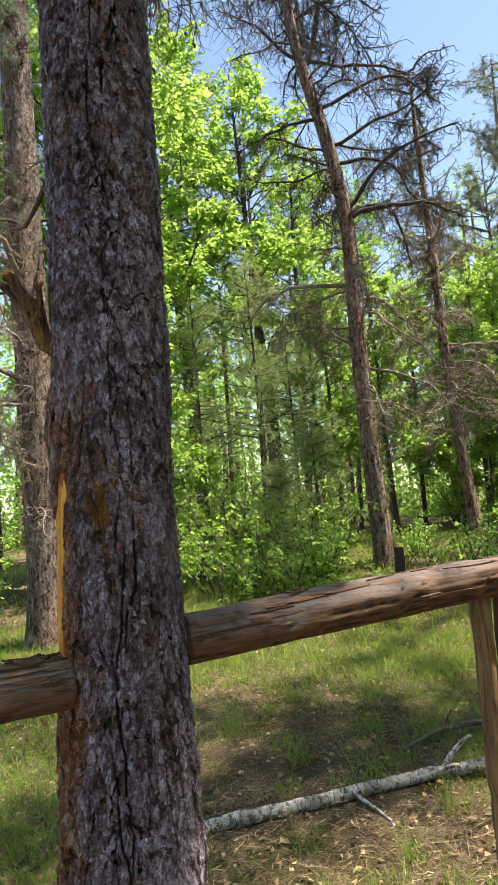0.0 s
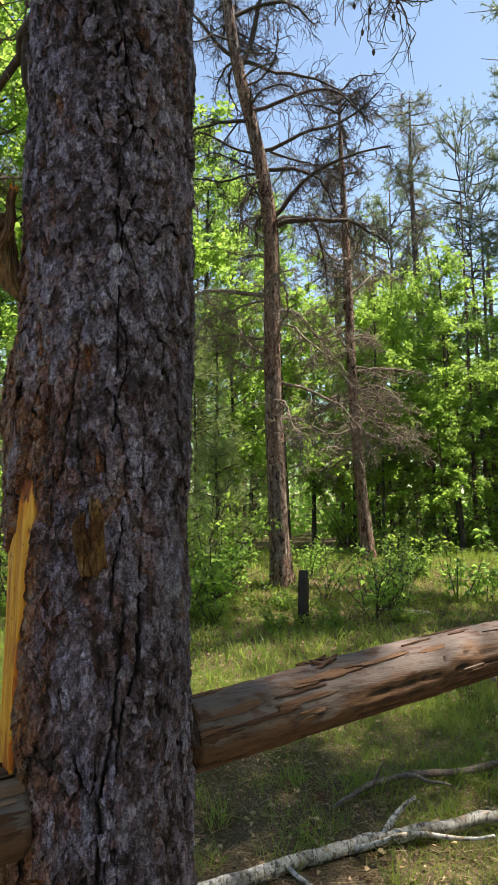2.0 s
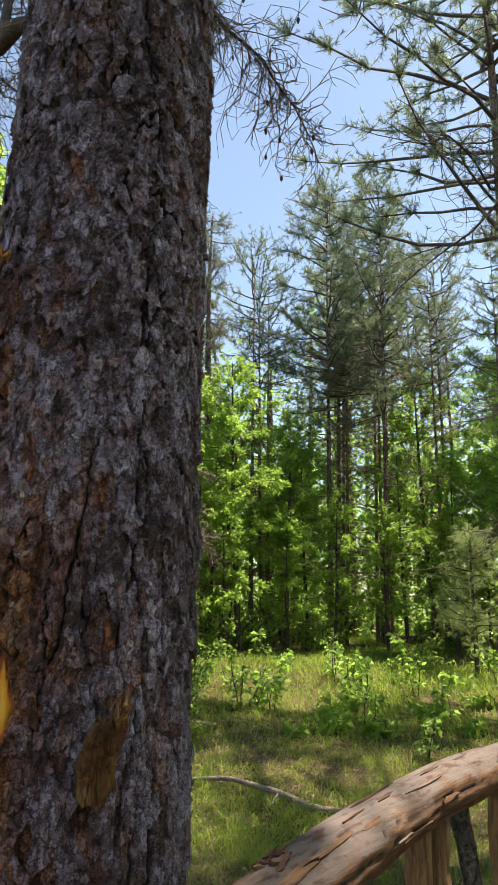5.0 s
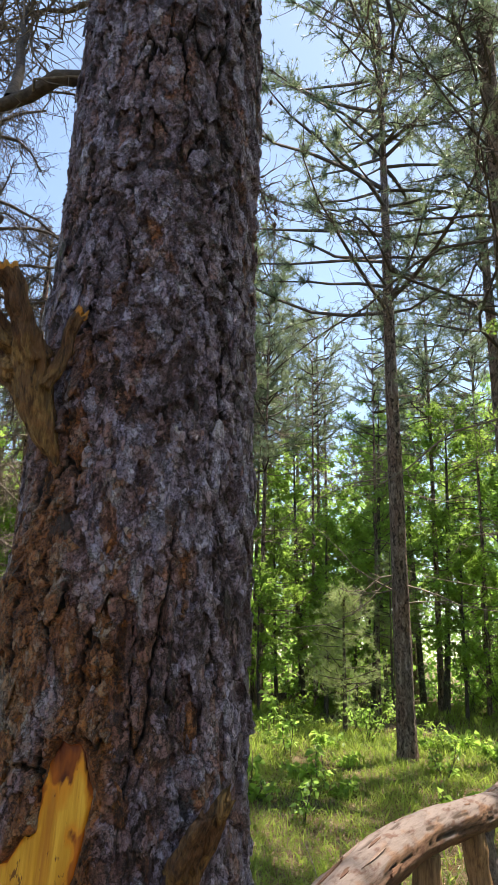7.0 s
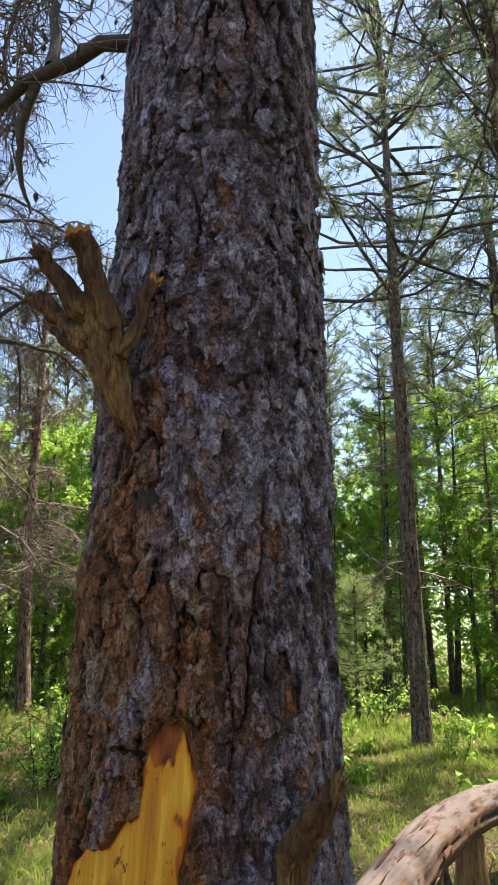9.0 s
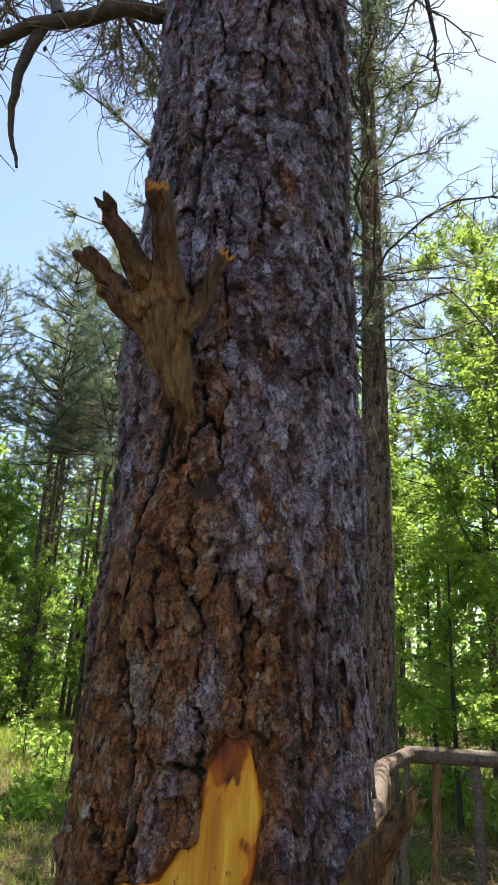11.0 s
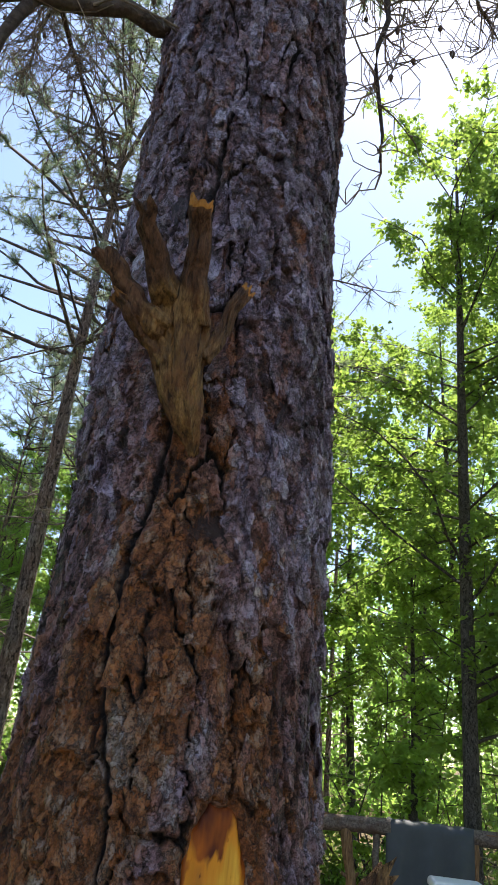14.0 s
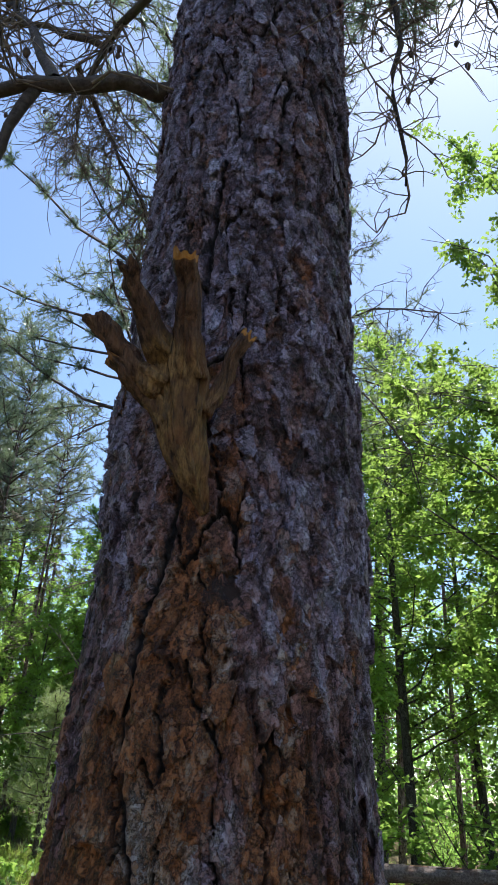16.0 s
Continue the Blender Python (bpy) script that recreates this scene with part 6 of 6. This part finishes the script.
for i in range(70):
    a = rng.uniform(radians(-10), radians(112))
    d = rng.uniform(17, 30)
    spots.append((("s4", "s1", "s2")[i % 3], -0.5 + d * math.cos(a), 1.0 + d * math.sin(a), rng.uniform(0, 360), rng.uniform(1.0, 1.7)))
plant(bushes, spots)


def soft_pine(seed, height, label):
    """A young pine with soft pale needles on whorled branches. Built at the origin."""
    rng = np.random.default_rng(seed)
    tree = thing("young_pine", (0, 0, 0), label, "tree", "young pines")
    wood, green = Geo(), Geo()
    wood.tube([(0, 0, -0.1), (0.03, 0, height * 0.5), (0, 0.02, height)], [0.045, 0.028, 0.006], 8)
    for i in range(44):
        z = height * rng.uniform(0.12, 0.98)
        a = rng.uniform(0, 6.28)
        L = (1 - z / height) * height * 0.30 + 0.2
        b = branch_points((0, 0, z), (np.cos(a), np.sin(a), 0.15), L, rng, 5, 0.25, -0.3)
        wood.tube(b, np.linspace(0.012, 0.004, 6), 4)
        k = rng.integers(1, 6, int(10 + 16 * L))
        needle_tufts(green, b[k] + rng.normal(size=(len(k), 3)) * 0.10, rng.normal(size=(len(k), 3)) + [0, 0, 0.3], rng, 16, 0.10, 0.006)
    part("branchwork", wood, M_TWIG_DARK, tree)
    part("needle_foliage", green, M_NEEDLE_PALE, tree, smooth=False)
    return tree


young = {"y": soft_pine(61, 5.0, "young pine with soft pale green needles"), "z": soft_pine(62, 2.4, "small pine with soft pale green needles")}
plant(young, [("y", 0.3, 12.6, 0, 1.15), ("y", 0.95, 12.9, 70, 0.9), ("y", -0.7, 11.8, 130, 1.0), ("y", 1.5, 13.8, 200, 1.1), ("z", 1.1, 11.3, 0, 1.0), ("z", 9.9, 10.7, 60, 1.2), ("y", -1.9, 14.0, 90, 1.0), ("z", 6.4, 16.8, 100, 1.2), ("y", 12.5, 11.6, 200, 0.8), ("y", 8.9, 0.9, 30, 0.95), ("z", 0.5, 10.3, 200, 0.8)])


# ---- far woods, grass and litter ----
def far_woods():
    """Far trunks and leaves all round, out to where nothing can be told apart."""
    rng = np.random.default_rng(70)
    wood, green = Geo(), Geo()
    for i in range(330):
        a = rng.uniform(radians(-25), radians(125)) if i % 4 else rng.uniform(0, 2 * np.pi)
        d = rng.uniform(23, 48)
        x, y = d * math.cos(a), d * math.sin(a) + 2
        z = float(ground_height(x, y))
        h = rng.uniform(6, 10) if i % 3 else rng.uniform(10, 15)
        wood.tube([(x, y, z - 0.2), (x + rng.normal() * 0.2, y, z + h * 0.5), (x + rng.normal() * 0.3, y, z + h)], [0.15, 0.11, 0.04], 5)
        n = 420
        t = rng.random(n) ** 0.9
        rad = 2.7 * (1 - 0.7 * t) * rng.random(n) ** 0.5
        b = rng.uniform(0, 6.28, n)
        p = np.stack([x + rad * np.cos(b), y + rad * np.sin(b), z + h * (0.04 + 0.96 * t)], -1)
        green.leaves(p, rng.normal(size=(n, 3)) * [1, 1, 0.5], rng.uniform(0.13, 0.28, n), rng, 0.6, 0.2, 0.2)
    n = 80000
    a = np.where(rng.random(n) < 0.75, rng.uniform(radians(-25), radians(125), n), rng.uniform(0, 2 * np.pi, n))
    d = rng.uniform(22, 34, n)
    x, y = d * np.cos(a), d * np.sin(a) + 2
    p = np.stack([x, y, ground_height(x, y) + 9.0 * rng.random(n) ** 1.5], -1)
    green.leaves(p, rng.normal(size=(n, 3)) * [1, 1, 0.5], rng.uniform(0.12, 0.30, n), rng, 0.6, 0.2, 0.2)
    ob = thing("far_woods", (0, 0, 0), "distant trunks and leaves that close the wood", "wood", kind="stuff")
    tagged(part("far_trunk", wood, M_PINE, ob), kind="stuff")
    tagged(part("far_foliage", green, M_LEAF_MID, ob, smooth=False), kind="stuff")


far_woods()


def make_grass():
    rng = np.random.default_rng(80)
    geo = Geo()

    def blades(n, x0, x1, y0, y1, tall, width, cut):
        x, y = rng.uniform(x0, x1, n * 3), rng.uniform(y0, y1, n * 3)
        cover = fbm(x * 0.55 + 20, y * 0.55 + 20, 14, 3) + 0.4 * fbm(x * 3, y * 3, 15, 2)
        keep = cover > cut + rng.normal(size=n * 3) * 0.25
        x, y = x[keep][:n], y[keep][:n]
        z = ground_height(x, y) - 0.01
        n = len(x)
        L = tall * rng.uniform(0.35, 1.15, n)
        lean = rng.normal(size=(n, 2)) * 0.45
        d = np.stack([lean[:, 0], lean[:, 1], np.ones(n)], -1)
        d = unit(d)
        s = unit(np.cross(d, rng.normal(size=(n, 3)))) * width / 2
        b = np.stack([x, y, z], -1)
        mid = b + d * L[:, None] * 0.55
        tip = b + d * L[:, None] + np.stack([lean[:, 0], lean[:, 1], -0.4 * np.hypot(*lean.T)], -1) * L[:, None] * 0.45
        V = np.stack([b - s, b + s, mid + s * 0.8, mid - s * 0.8, tip], 1).reshape(-1, 3)
        o = np.arange(n)[:, None] * 5
        geo.add(V, np.vstack([o + [0, 1, 2, 3], o + [3, 2, 4, 4]]))

    blades(46000, -3, 4, 2.3, 7, 0.095, 0.0032, 0.18)
    for _ in range(190):
        cx, cy = rng.uniform(-0.8, 4.5), 2.7 + 4.5 * rng.random() ** 1.3
        w = rng.uniform(0.05, 0.14)
        blades(45, cx - w, cx + w, cy - w, cy + w, rng.uniform(0.14, 0.27), 0.0038, -3)
    blades(76000, -2, 11, 5.5, 16, 0.15, 0.008, -0.7)
    blades(22000, -4, -0.5, 3, 9, 0.15, 0.006, -1.0)
    blades(22000, 6, 18, 4, 20, 0.24, 0.014, -0.2)
    blades(9000, 4, 14, -1, 6, 0.2, 0.012, 0.0)
    blades(7000, -8, 3, 7, 17, 0.22, 0.014, -0.1)
    ob = part("grass", geo, M_GRASS, None, smooth=False)
    tagged(ob, "thin patchy woodland grass lit in spots", "grass", kind="stuff")
    lit = Geo()
    n = 150000
    x = rng.uniform(-4, 9, n)
    y = 2.0 + 13 * rng.random(n) ** 1.8
    b = np.stack([x, y, ground_height(x, y) + rng.uniform(0.002, 0.03, n)], -1)
    w = rng.normal(size=(n, 3)) * [1, 1, 0.15]
    lit.leaves(b[: n // 6], w[: n // 6], rng.uniform(0.015, 0.055, n // 6), rng, 0.6, 0.3, 0.05)
    lit.needles(b[n // 6:], w[n // 6:] * [1, 1, 2.2], rng.uniform(0.05, 0.15, n - n // 6), rng, 0.0032)
    ob = part("leaf_litter", lit, M_STRAW, None, smooth=False)
    tagged(ob, "dry brown leaves and needles on the ground", "litter", kind="stuff")


make_grass()
